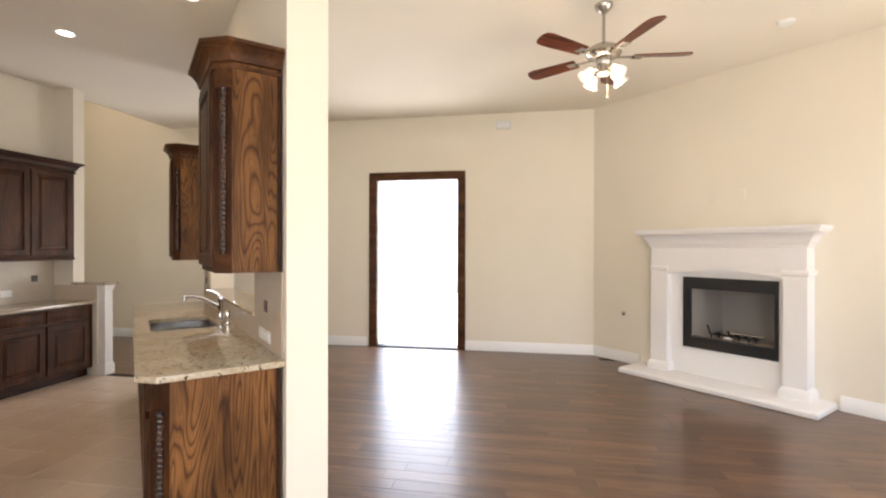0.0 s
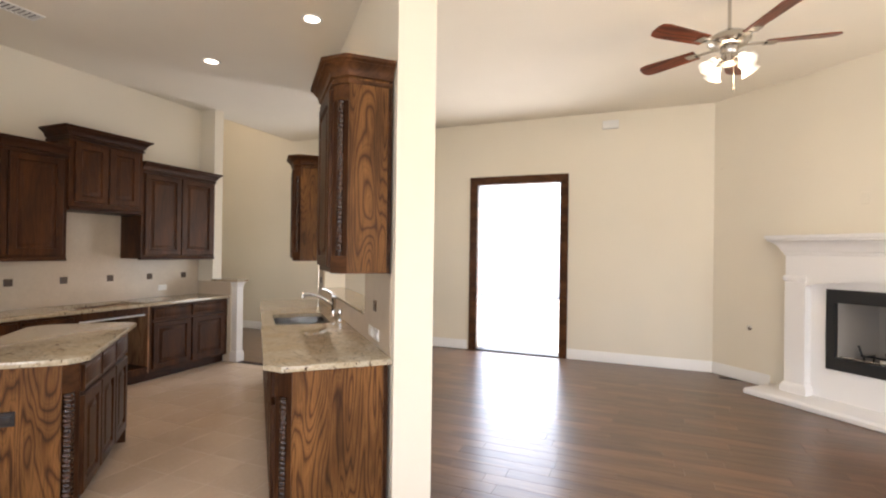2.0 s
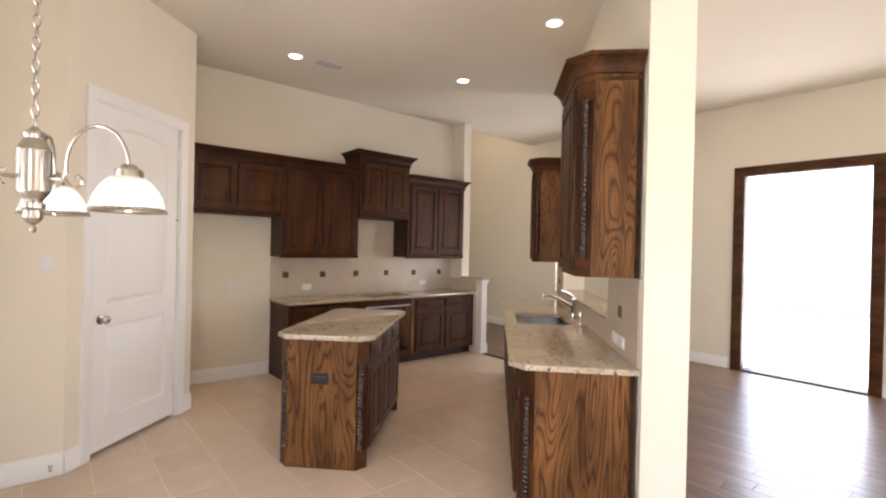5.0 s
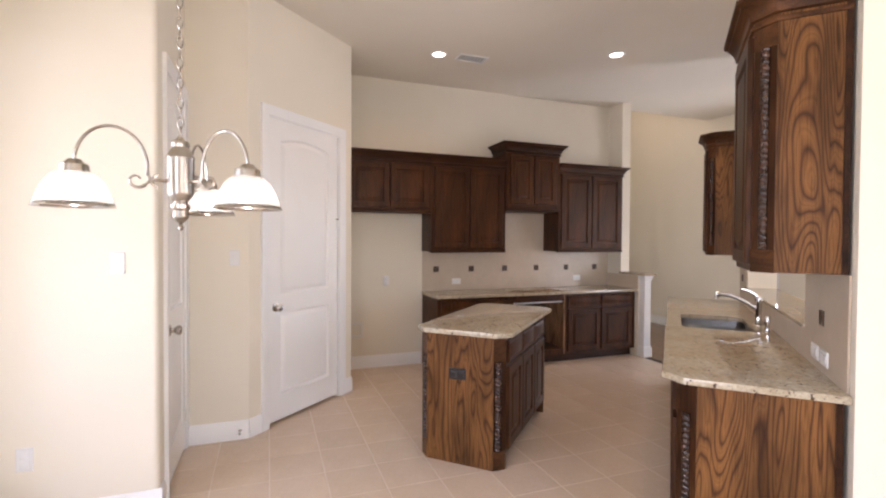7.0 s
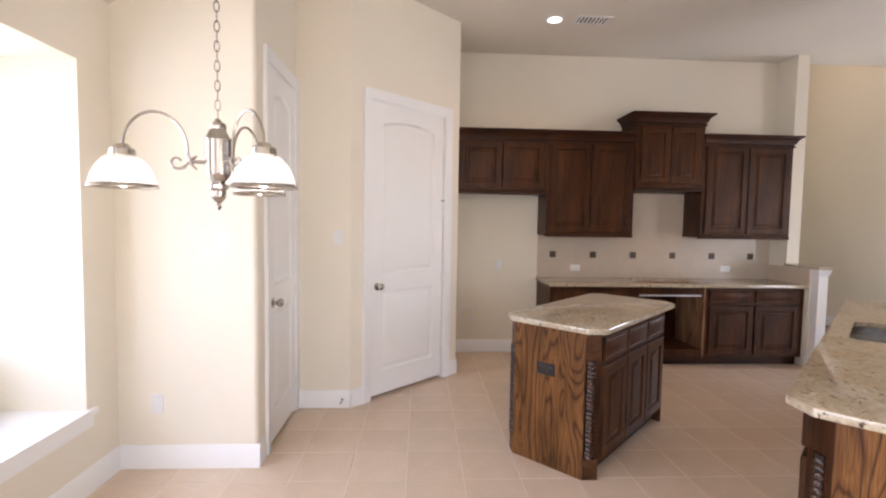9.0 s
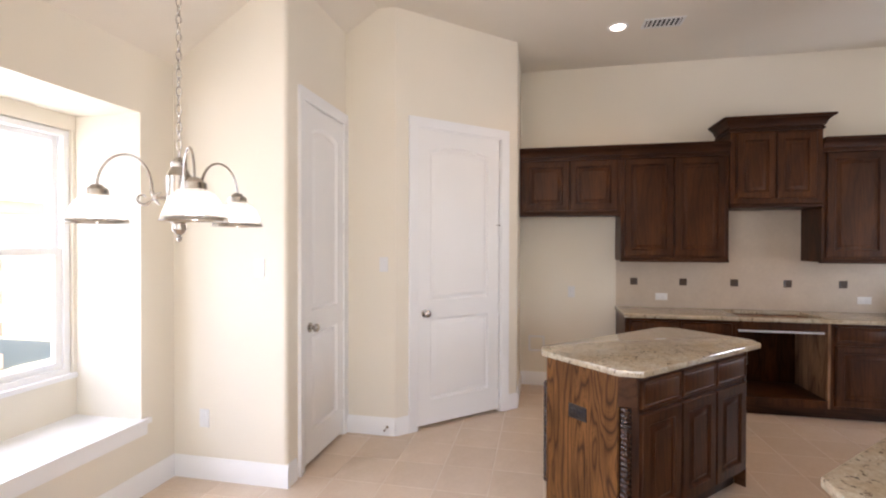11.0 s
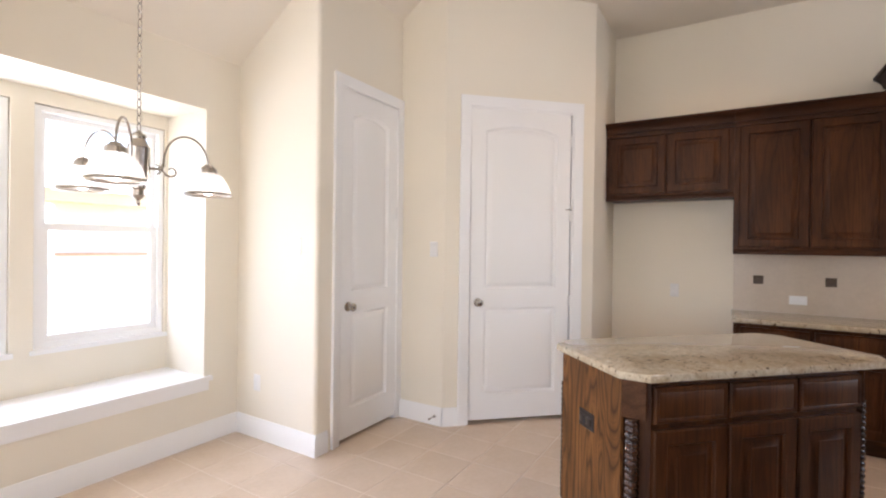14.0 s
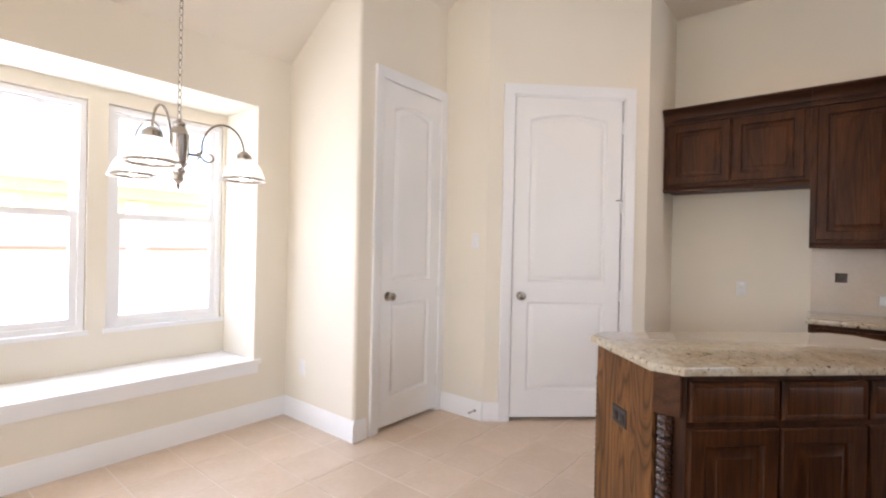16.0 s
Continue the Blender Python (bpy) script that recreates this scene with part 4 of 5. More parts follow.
bm = B()
slab_edge(bm, [(SX1, 0.0), (-0.05, 0.0), (0.04, 0.085), (0.04, 0.665), (SX1, 0.665)], (1, 1, 1, 0, 0), S0, SZ)
box(bm, SX0, SX1, 0.006, SY0, S0, SZ)
box(bm, SX0, SX1, SY1, 0.66, S0, SZ)
box(bm, -3.24, SX0, 0.006, 0.66, S0, SZ)
for cx, cy, ux, uy in ((SX0, SY0, 1, 1), (SX1, SY0, -1, 1), (SX1, SY1, -1, -1), (SX0, SY1, 1, -1)):
    r = 0.06
    arc = [(cx + ux * r * (1 - math.cos(q)), cy + uy * r * (1 - math.sin(q))) for q in [math.pi / 2 * i / 6 for i in range(7)]]
    q = [(cx, cy)] + arc
    prism(bm, q[::-1] if ux * uy > 0 else q, S0 + 0.0005, SZ - 0.0005)
bmesh.ops.recalc_face_normals(bm, faces=bm.faces)
part("stone_slab", bm, GRANITE, st)
snk = thing("kitchen_sink", SINKF @ pose(0, 0, S0), "undermount double-bowl stainless steel sink", "sink")
for a, b_ in ((SX0 - 0.004, (SX0 + SX1) / 2 - 0.010), ((SX0 + SX1) / 2 + 0.010, SX1 + 0.004)):
    bm = B()
    r, ya, yb = 0.055, SY0 - 0.004, SY1 + 0.004
    pl = [(cx + r * math.cos(q), cy + r * math.sin(q)) for cx, cy, q0 in ((b_ - r, ya + r, -90), (b_ - r, yb - r, 0), (a + r, yb - r, 90), (a + r, ya + r, 180)) for q in [radians(q0 + 15 * i) for i in range(7)]]
    n = len(pl)
    rings = [[bm.verts.new((v.x, v.y, z)) for v in offset_poly(pl, (1,) * n, o)] for o, z in ((0.008, -0.002), (0.0, -0.003), (-0.004, -0.16), (-0.012, -0.185), (-0.03, -0.198), (-0.05, -0.20))]
    for p, q in zip(rings, rings[1:]):
        for i in range(n):
            bm.faces.new((p[i], q[i], q[(i + 1) % n], p[(i + 1) % n]))
    bm.faces.new(rings[-1])
    bmesh.ops.solidify(bm, geom=bm.faces[:], thickness=0.002)
    part("bowl", bm, STEEL, snk)
fc = thing("kitchen_faucet", SINKF @ pose(-1.67, 0.60, SZ), "polished chrome single-lever kitchen faucet", "faucet")
bm = B()
lathe(bm, [(0.001, 0), (0.030, 0), (0.031, 0.006), (0.024, 0.012), (0.019, 0.02), (0.018, 0.09), (0.021, 0.095), (0.021, 0.16), (0.024, 0.168), (0.023, 0.192), (0.014, 0.203), (0.001, 0.205)], 24)
part("faucet_body", bm, CHROME, fc)
bm = B()
tube(bm, [(0, -0.27 * t, 0.112 + 0.098 * math.sin(math.pi * 0.56 * t)) for t in [i / 16 for i in range(17)]], lambda f: 0.016 - 0.003 * f + (0.005 if f > 0.86 else 0), 12)
part("spout", bm, CHROME, fc)
bm = B()
lathe(bm, [(0.001, 0), (0.015, 0), (0.016, 0.02), (0.001, 0.03)], 14, pose(0, -0.262, 0.175))
part("aerator", bm, CHROME, fc)
bm = B()
tube(bm, [(0, 0.0, 0.195), (0, -0.025, 0.222), (-0.004, -0.06, 0.243), (-0.006, -0.105, 0.252)], lambda f: 0.011 - 0.005 * f, 10)
part("lever_handle", bm, CHROME, fc)
sp = thing("side_sprayer", SINKF @ pose(-1.345, 0.605, SZ), "chrome side sprayer beside the faucet", "sprayer")
bm = B()
lathe(bm, [(0.001, 0), (0.022, 0), (0.023, 0.006), (0.014, 0.012), (0.012, 0.05), (0.017, 0.065), (0.018, 0.10), (0.012, 0.112), (0.001, 0.114)], 20)
part("sprayer_head", bm, CHROME, sp)


# ---- sink wall cabinets ----


def sink_upper(xa, xb, label, clip):
    """A wall cabinet over the sink counter; its end towards the room has a rope-turned corner."""
    z0, z1, f, bk = 1.36, 2.43, 0.345, 0.66
    u = thing("upper_cabinet", SINKF, label, "cabinet", "sink wall upper cabinets")
    q = [(xa, f), (xb - clip, f), (xb, f + clip), (xb, bk), (xa, bk)]
    bm = B()
    prism(bm, q, z0, z1)
    part("body", bm, OAK_DARK, u)
    simple("end_panel", u, OAK_PANEL, (xb - 0.002, xb + 0.008, f + clip, bk, z0, z1), label="figured stained oak end panel")
    rope(u, xb - clip * 0.45, f + clip * 0.50, z0 + 0.097, z1 - 0.127, 0.020)
    for za, zb in ((z0 - 0.002, z0 + 0.095), (z1 - 0.125, z1)):
        bm = B()
        prism(bm, [(xb - clip, f - 0.004), (xb + 0.008, f + clip), (xb - clip, f + clip)], za, zb)
        part("corner_block", bm, OAK_BROWN, u)
    bm = B()
    raised_front(bm, xb - xa - clip - 0.05, z1 - z0 - 0.08)
    part("cabinet_door", bm, OAK_DARK, u, m=pose(xa + 0.025, f, z0 + 0.03))
    crown(u, q, (1, 1, 1, 0, 0), z1, 0.10, 0.075, OAK_BROWN)
    simple("wall_stile", u, OAK_TRIM, (xb + 0.006, xb + 0.013, bk - 0.024, bk - 0.001, z0, z1))
    return u


sink_upper(-0.60, -0.02, "stained oak wall cabinet with a rope-turned corner column", 0.07)
sink_upper(-3.24, -2.88, "small stained oak wall cabinet past the sink window", 0.06)

# ---- recessed lights, vents and detectors on the ceiling ----
for x, y in ((-3.935, 3.445), (-2.435, 3.09), (-4.575, 1.782)):
    cn = thing("recessed_light", pose(x, y, CK), "lit round recessed ceiling light with white trim ring", "downlight", "kitchen recessed lights")
    bm = B()
    shell(bm, [(0.059, -0.001), (0.063, -0.006), (0.080, -0.007), (0.086, -0.002), (0.086, 0.0)], 40)
    part("trim_ring", bm, TRIM, cn)
    bm = B()
    lathe(bm, [(0.001, -0.0035), (0.058, -0.004), (0.060, -0.001), (0.001, -0.0005)], 32)
    part("lens", bm, DOWNLIGHT, cn, "glowing frosted lens")
    ob = new("recessed_lamp", bpy.data.lights.new("recessed_lamp", "SPOT"))
    ob.data.energy, ob.data.color, ob.data.spot_size, ob.data.spot_blend, ob.data.shadow_soft_size = 5.0, (1.0, 0.60, 0.30), radians(140), 1.0, 0.07
    ob.location = (x, y, CK - 0.02)


def vent(m, w, d, label, n):
    v = thing("air_vent", m, label, "vent")
    bm = B()
    for q in ((0, w, 0, 0.02, -0.008, 0), (0, w, d - 0.02, d, -0.008, 0), (0, 0.02, 0.02, d - 0.02, -0.008, 0), (w - 0.02, w, 0.02, d - 0.02, -0.008, 0)):
        box(bm, *q)
    part("frame", bm, PLASTIC, v)
    # a black sheet stands in for the duct's shade between the slats
    simple("shade_backing", v, BLACK, (0.02, w - 0.02, 0.02, d - 0.02, -0.002, -0.0005), bevel=0)
    for i in range(n):
        bm = B()
        box(bm, -0.009, 0.009, 0.02, d - 0.02, -0.001, 0.001, pose(0.02 + (w - 0.04) * (i + 0.5) / n, 0, -0.007, 0, 52))
        part("slat", bm, PLASTIC, v)
    return v


vent(pose(-4.47, 1.975, CK, 0, 0, 90), 0.32, 0.17, "white slatted ceiling register", 8)
FPM = pose(FP0.x, FP0.y, 0, 0, 0, -45)
sd = thing("smoke_detector", pose(2.21, 4.44, CL), "round white smoke detector on the ceiling", "smoke detector")
bm = B()
lathe(bm, [(0.001, -0.035), (0.045, -0.034), (0.06, -0.024), (0.065, -0.008), (0.065, 0), (0.001, 0)], 28)
part("housing", bm, PLASTIC, sd)
for u, z, w_, h_ in ((0.07, 2.59, 0.05, 0.05), (1.54, 2.06, 0.07, 0.116), (1.85, 2.06, 0.07, 0.116)):
    cover_plate(FPM @ pose(u, 0, z - h_ / 2), w_, h_, "wall_outlet", WALL, "cream blank cover plate high on the fireplace wall", [])
ch_ = thing("door_chime", pose(-0.40, YF, 3.20, 0, 0, 0), "white wall box high above the doorway", "chime")
bm = B()
slab(bm, 0.21, 0.11, [((0, 0, 0, 0), 0.0), ((0, 0, 0, 0), 0.04), ((0.008, 0.008, 0.008, 0.008), 0.048)], 0, 1)
part("cover", bm, PLASTIC, ch_)

# ---- fireplace ----
fpl = thing("fireplace_surround", FPM, "white cast stone fireplace surround with a mantel and hearth", "fireplace")
bm = B()
loft(bm, [(0.74, -0.50), (2.70, -0.50), (2.70, -0.002), (0.74, -0.002)], (1, 1, 0, 1), [(-0.01, 0.0), (0.0, 0.01), (0.0, 0.045), (-0.012, 0.062), (-0.02, 0.066)])
part("hearth", bm, CAST, fpl)
for a, b_ in ((0.975, 1.17), (2.33, 2.525)):
    bm = B()
    loft(bm, [(a, -0.20), (b_, -0.20), (b_, -0.002), (a, -0.002)], (1, 1, 0, 1), [(0.03, 0.066), (0.03, 0.12), (0.015, 0.15), (0.0, 0.165), (0.0, 1.225), (0.012, 1.235), (0.016, 1.265), (0.004, 1.285)])
    part("pilaster", bm, CAST, fpl)
bm = B()
fx0, fx1, ox0, ox1, oz0, oz1 = 1.17, 2.33, 1.315, 2.265, 0.37, 1.165
n = 24
arch_low = [(fx0 + (fx1 - fx0) * i / n, 1.185 + 0.065 * math.sin(math.pi * i / n) ** 0.7) for i in range(n + 1)]
for a, b_ in zip(arch_low, arch_low[1:]):
    vs = [bm.verts.new(p) for p in ((a[0], -0.19, a[1]), (b_[0], -0.19, b_[1]), (b_[0], -0.19, 1.29), (a[0], -0.19, 1.29), (a[0], -0.10, a[1]), (b_[0], -0.10, b_[1]))]
    bm.faces.new(vs[:4])
    bm.faces.new((vs[0], vs[4], vs[5], vs[1]))
part("arched_lintel", bm, CAST, fpl)
bm = B()
for q in ((fx0, ox0, -0.10, -0.002, 0.066, 1.285), (ox1, fx1, -0.10, -0.002, 0.066, 1.285), (ox0, ox1, -0.10, -0.002, 0.066, oz0), (ox0, ox1, -0.10, -0.002, oz1, 1.285)):
    bm = B()
    box(bm, *q)
    part("inner_slab", bm, CAST, fpl)
bm = B()
loft(bm, [(0.975, -0.20), (2.525, -0.20), (2.525, -0.002), (0.975, -0.002)], (1, 1, 0, 1), [(-0.004, 1.286), (-0.004, 1.50), (0.008, 1.505), (0.012, 1.53), (0.026, 1.54), (0.034, 1.565), (0.05, 1.595), (0.075, 1.622), (0.100, 1.640), (0.118, 1.648), (0.122, 1.664), (0.132, 1.672), (0.136, 1.70), (0.132, 1.706)])
part("mantel", bm, CAST, fpl)
fb = thing("firebox", FPM, "black metal gas firebox with pale logs grate", "fireplace insert")
bm = B()
for q in ((ox0, ox1, -0.115, -0.06, oz1 - 0.13, oz1), (ox0, ox1, -0.115, -0.06, oz0, oz0 + 0.12), (ox0, ox0 + 0.075, -0.115, -0.06, oz0 + 0.12, oz1 - 0.13), (ox1 - 0.035, ox1, -0.115, -0.06, oz0 + 0.12, oz1 - 0.13)):
    box(bm, *q)
part("face_frame", soften(bm, 0.003, 1), BLACK, fb)
bm = B()
q0 = [(ox0 + 0.075, -0.06), (ox1 - 0.035, -0.06), (ox1 - 0.20, 0.36), (ox0 + 0.22, 0.36)]
za, zb = oz0 + 0.09, oz1 - 0.12
lo, hi = [bm.verts.new((*p, za)) for p in q0], [bm.verts.new((*p, zb)) for p in q0]
for i in (1, 2, 3):
    bm.faces.new((lo[i], hi[i], hi[(i + 1) % 4], lo[(i + 1) % 4]))
bm.faces.new(lo)
bm.faces.new(hi[::-1])
part("refractory_lining", bm, FIREBRICK, fb, "grey refractory brick panels")
bm = B()
tube(bm, [(ox0 + 0.09, -0.05, oz0 + 0.128), (ox1 - 0.05, -0.05, oz0 + 0.128)], 0.006, 8)
part("front_rail", bm, NICKEL, fb)
bm = B()
for x, tall in ((ox0 + 0.24, 0.17), (ox0 + 0.45, 0.13), (ox0 + 0.62, 0.10)):
    tube(bm, [(x - 0.02, 0.0, za + tall), (x, 0.02, za + 0.07), (x, 0.04, za + 0.06), (x, 0.24, za + 0.06)], 0.010, 6)
    tube(bm, [(x, 0.05, za), (x, 0.05, za + 0.06)], 0.009, 6)
    tube(bm, [(x, 0.22, za), (x, 0.22, za + 0.06)], 0.009, 6)
tube(bm, [(ox0 + 0.2, 0.10, za + 0.06), (ox0 + 0.70, 0.10, za + 0.06)], 0.009, 6)
part("grate", bm, BLACK, fb)
bm = B()
tube(bm, [(ox0 + 0.42, 0.12, za + 0.085), (ox0 + 0.74, 0.12, za + 0.085)], 0.013, 8)
part("gas_burner", bm, NICKEL, fb)
bm = B()
lathe(bm, [(0.001, 0), (0.035, 0), (0.045, 0.05), (0.04, 0.05), (0.001, 0.02)], 14, pose(ox0 + 0.42, 0.03, za))
part("burner_cup", bm, TRIM, fb, "pale ceramic burner cup")
gv = thing("gas_key_valve", FPM @ pose(0.47, 0, 0.64), "round chrome gas key valve on the wall", "gas valve")
bm = B()
lathe(bm, [(0.001, 0), (0.032, 0), (0.031, 0.006), (0.02, 0.010), (0.012, 0.012), (0.001, 0.010)], 24, pose(0, 0, 0, 90))
part("escutcheon", bm, CHROME, gv)

# ---- ceiling fan ----
FX, FY = 0.635, 3.90
fan = thing("ceiling_fan", pose(FX, FY, 0), "five-blade brushed nickel ceiling fan with cherry blades and lit lamps", "ceiling fan")
bm = B()
lathe(bm, [(0.001, 3.365), (0.02, 3.365), (0.035, 3.375), (0.065, 3.405), (0.07, CL), (0.001, CL)], 32)
part("canopy", bm, NICKEL, fan)
bm = B()
tube(bm, [(0, 0, 3.37), (0, 0, 3.10)], 0.012, 12)
part("downrod", bm, NICKEL, fan)
bm = B()
lathe(bm, [(0.001, 3.13), (0.03, 3.13), (0.035, 3.11), (0.10, 3.095), (0.135, 3.07), (0.14, 3.04), (0.12, 3.015), (0.08, 3.0), (0.001, 2.995)][::-1], 40)
part("motor_housing", bm, NICKEL, fan)
bm = B()
lathe(bm, [(0.001, 2.86), (0.03, 2.86), (0.055, 2.88), (0.06, 2.92), (0.05, 2.95), (0.06, 2.97), (0.06, 2.996), (0.001, 2.996)], 32)
part("light_kit", bm, NICKEL, fan)
for k in range(5):
    a = 5 + 72 * k
    m = pose(0, 0, 3.035, 0, 0, a)
    bm = B()
    box(bm, 0.10, 0.24, -0.018, 0.018, -0.028, -0.022)
    box(bm, 0.22, 0.30, -0.045, 0.045, -0.028, -0.024)
    soften(bm, 0.001, 1)
    iron = part("blade_iron", bm, NICKEL, fan, m=m)
    bm = B()
    out = [(0.23, -0.055), (0.60, -0.072), (0.655, -0.062), (0.675, -0.03), (0.675, 0.03), (0.655, 0.062), (0.60, 0.072), (0.23, 0.055)]
    prism(bm, out, -0.004, 0.004)
    bmesh.ops.transform(bm, matrix=pose(0, 0, -0.018, 12), verts=bm.verts)
    part("blade", bm, CHERRY, iron, "dark cherry wood blade")
SHADE = [(0.022, 0.0), (0.028, -0.008), (0.034, -0.03), (0.045, -0.06), (0.058, -0.085), (0.066, -0.092), (0.064, -0.094), (0.055, -0.084), (0.042, -0.058), (0.031, -0.03)]
for k in range(4):
    a = 30 + 90 * k
    m = pose(0, 0, 2.905, 0, 0, a) @ pose(0.115, 0, -0.005, 0, -42)
    bm = B()
    tube(bm, [(0.05, 0, 0.0), (0.09, 0, 0.005), (0.118, 0, -0.008)], 0.008, 8)
    lathe(bm, [(0.001, 0.012), (0.02, 0.012), (0.026, 0.0), (0.026, -0.012), (0.001, -0.012)][::-1], 20, pose(0.115, 0, -0.005, 0, -42))
    part("lamp_arm", bm, NICKEL, fan, m=pose(0, 0, 2.905, 0, 0, a))
    bm = B()
    shell(bm, SHADE, 36, None, lambda i, q: 1 + (0.05 * math.cos(8 * q) if i in (4, 5, 6, 7) else 0))
    shade = part("glass_shade", bm, FROSTED, fan, "fluted frosted glass shade", m)
    bm = B()
    lathe(bm, [(0.001, -0.085), (0.016, -0.078), (0.024, -0.062), (0.02, -0.042), (0.012, -0.02), (0.001, -0.018)], 16)
    part("bulb", bm, BULB, shade, "lit bulb")
bm = B()
tube(bm, [(0.03, 0.0, 2.86), (0.03, 0, 2.70)], 0.002, 6)
lathe(bm, [(0.001, 2.675), (0.008, 2.68), (0.009, 2.69), (0.004, 2.703), (0.001, 2.704)], 10, pose(0.03, 0, 0))
part("pull_chain", bm, NICKEL, fan)
point_lamp("fan_lamp", (FX, FY, 2.79), 2.6, radius=0.1)

# ---- nook chandelier ----
CX, CY = -1.76, -0.09
chd = thing("chandelier", pose(CX, CY, 0), "three-light brushed nickel chandelier with ribbed glass shades", "chandelier")
bm = B()
lathe(bm, [(0.001, 1.512), (0.006, 1.515), (0.009, 1.525), (0.005, 1.535), (0.014, 1.542), (0.024, 1.555), (0.022, 1.575), (0.030, 1.582), (0.030, 1.594), (0.020, 1.60), (0.036, 1.622), (0.039, 1.63), (0.039, 1.735), (0.041, 1.74), (0.034, 1.752), (0.024, 1.772), (0.026, 1.78), (0.024, 1.79), (0.012, 1.797), (0.008, 1.806), (0.001, 1.808)], 36)
part("column", bm, NICKEL, chd)
z = 1.80
k = 0
while z < CK - 0.05:
    bm = B()
    tube(bm, [(0.008 * math.cos(q), 0, 0.0185 * math.sin(q) + 0.0185) for q in [2 * math.pi * i / 14 for i in range(14)]], 0.0022, 6, True)
    part("chain_link", bm, NICKEL, chd, m=pose(0, 0, z, 0, 0, 90 * (k % 2) + 20))
    z += 0.031
    k += 1
bm = B()
lathe(bm, [(0.001, CK - 0.035), (0.012, CK - 0.035), (0.03, CK - 0.025), (0.058, CK - 0.008), (0.06, CK), (0.001, CK)], 28)
part("canopy", bm, NICKEL, chd)
BELL_SCALE = 0.90
BELL = [(0.034, 0.0), (0.055, -0.010), (0.074, -0.030), (0.087, -0.054), (0.096, -0.080), (0.102, -0.092), (0.099, -0.092), (0.084, -0.055), (0.070, -0.032), (0.050, -0.013)]
for a in (-70, 50, 170):
    m = pose(0, 0, 0, 0, 0, a)
    bm = B()
    pts = [(0.035, 0, 1.665), (0.08, 0, 1.665)]
    tube(bm, pts, 0.006, 8)
    arc = [(0.175 - 0.087 * math.cos(q), 0, 1.70 + 0.112 * math.sin(q)) for q in [math.pi * i / 20 for i in range(21)]]
    tube(bm, [(0.075, 0, 1.665), (0.09, 0, 1.68), *arc], 0.0046, 8)
    part("arm", bm, NICKEL, chd, m=m)
    bm = B()
    tube(bm, [(0.116 + (0.026 - 0.017 * i / 18) * math.cos(w_), 0, 1.662 + (0.024 - 0.015 * i / 18) * math.sin(w_)) for i, w_ in [(i, math.pi * (1.15 + 1.75 * i / 18)) for i in range(19)]], lambda f: 0.0055 - 0.0025 * f, 8)
    tube(bm, [(0.062, 0, 1.640), (0.074, 0, 1.652), (0.082, 0, 1.666), (0.084, 0, 1.690)], lambda f: 0.0025 + 0.003 * math.sin(math.pi * f), 8)
    tube(bm, [(0.060, 0, 1.684), (0.072, 0, 1.676), (0.084, 0, 1.660), (0.094, 0, 1.650)], lambda f: 0.0025 + 0.003 * math.sin(math.pi * f), 8)
    part("scroll", bm, NICKEL, chd, m=m)
    q = m @ pose(0.262, 0, 1.695)
    bm = B()
    lathe(bm, [(0.001, 0.012), (0.016, 0.012), (0.022, 0.004), (0.034, -0.004), (0.036, -0.024), (0.001, -0.024)][::-1], 24)
    part("shade_holder", bm, NICKEL, chd, m=q)
    bm = B()
    shell(bm, [(r * BELL_SCALE, z_ - 0.02) for r, z_ in BELL], 96, None, lambda i, w_: 1 + 0.022 * math.cos(32 * w_))
    shade = part("glass_shade", bm, RIBBED, chd, "clear ribbed glass shade", q)
    bm = B()
    shell(bm, [(0.085, -0.106), (0.094, -0.115), (0.096, -0.120), (0.087, -0.118), (0.083, -0.112), (0.085, -0.106)], 48)
    part("shade_rim", bm, NICKEL, shade, "brushed nickel rim")
    bm = B()
    lathe(bm, [(0.001, -0.118), (0.016, -0.113), (0.028, -0.095), (0.025, -0.073), (0.014, -0.045), (0.001, -0.04)], 20)
    part("bulb", bm, BULB, shade, "lit bulb")
    lp = q @ Vector((0, 0, -0.11))
    point_lamp("chandelier_lamp", (CX + lp.x, CY + lp.y, 1.70 - 0.15), 0.16, (1.0, 0.88, 0.74))
ds = thing("door_stop", pose(-3.853, -0.03, 0.07, 0, 0, 90), "small brass spring door stop on the baseboard", "door stop")
bm = B()
lathe(bm, [(0.001, 0), (0.012, 0), (0.012, 0.004), (0.005, 0.006), (0.005, 0.06), (0.008, 0.062), (0.008, 0.075), (0.001, 0.076)], 12, pose(0, 0, 0, 90))
part("spring", bm, NICKEL, ds)

# ---- outside ----
bm = B()
box(bm, -400, 400, -400, 400, -0.75, -0.45)
tagged(part("ground", bm, LAWN), kind="structure")
# unseen slab, added to keep direct sun off the floor inside the doorway
bm = B()
box(bm, -8.2, 4.2, YF + 0.165, YF + 0.85, 2.95, 3.1)
tagged(part("eave", bm, TRIM), "unseen added sun-blocking slab over the patio doorway", kind="structure")
bm = B()
box(bm, -14.0, 9.0, YF + 0.17, 16.0, -0.44, -0.03)
tagged(part("patio", bm, CONCRETE), "pale concrete patio slab outside the doorway", kind="structure")
bm = B()
box(bm, -14.0, 9.0, 16.0, 16.2, -0.45, 2.1)
tagged(part("garden_wall", bm, STUCCO), "pale garden wall beyond the patio", kind="structure")
nh = thing("neighbour_house", pose(-6.0, -7.0, -0.46), "pale neighbouring house with tan eaves and brick quoins", "house")
simple("wall", nh, STUCCO, (0, 11.0, -6.0, 0, 0, 2.55), bevel=0)
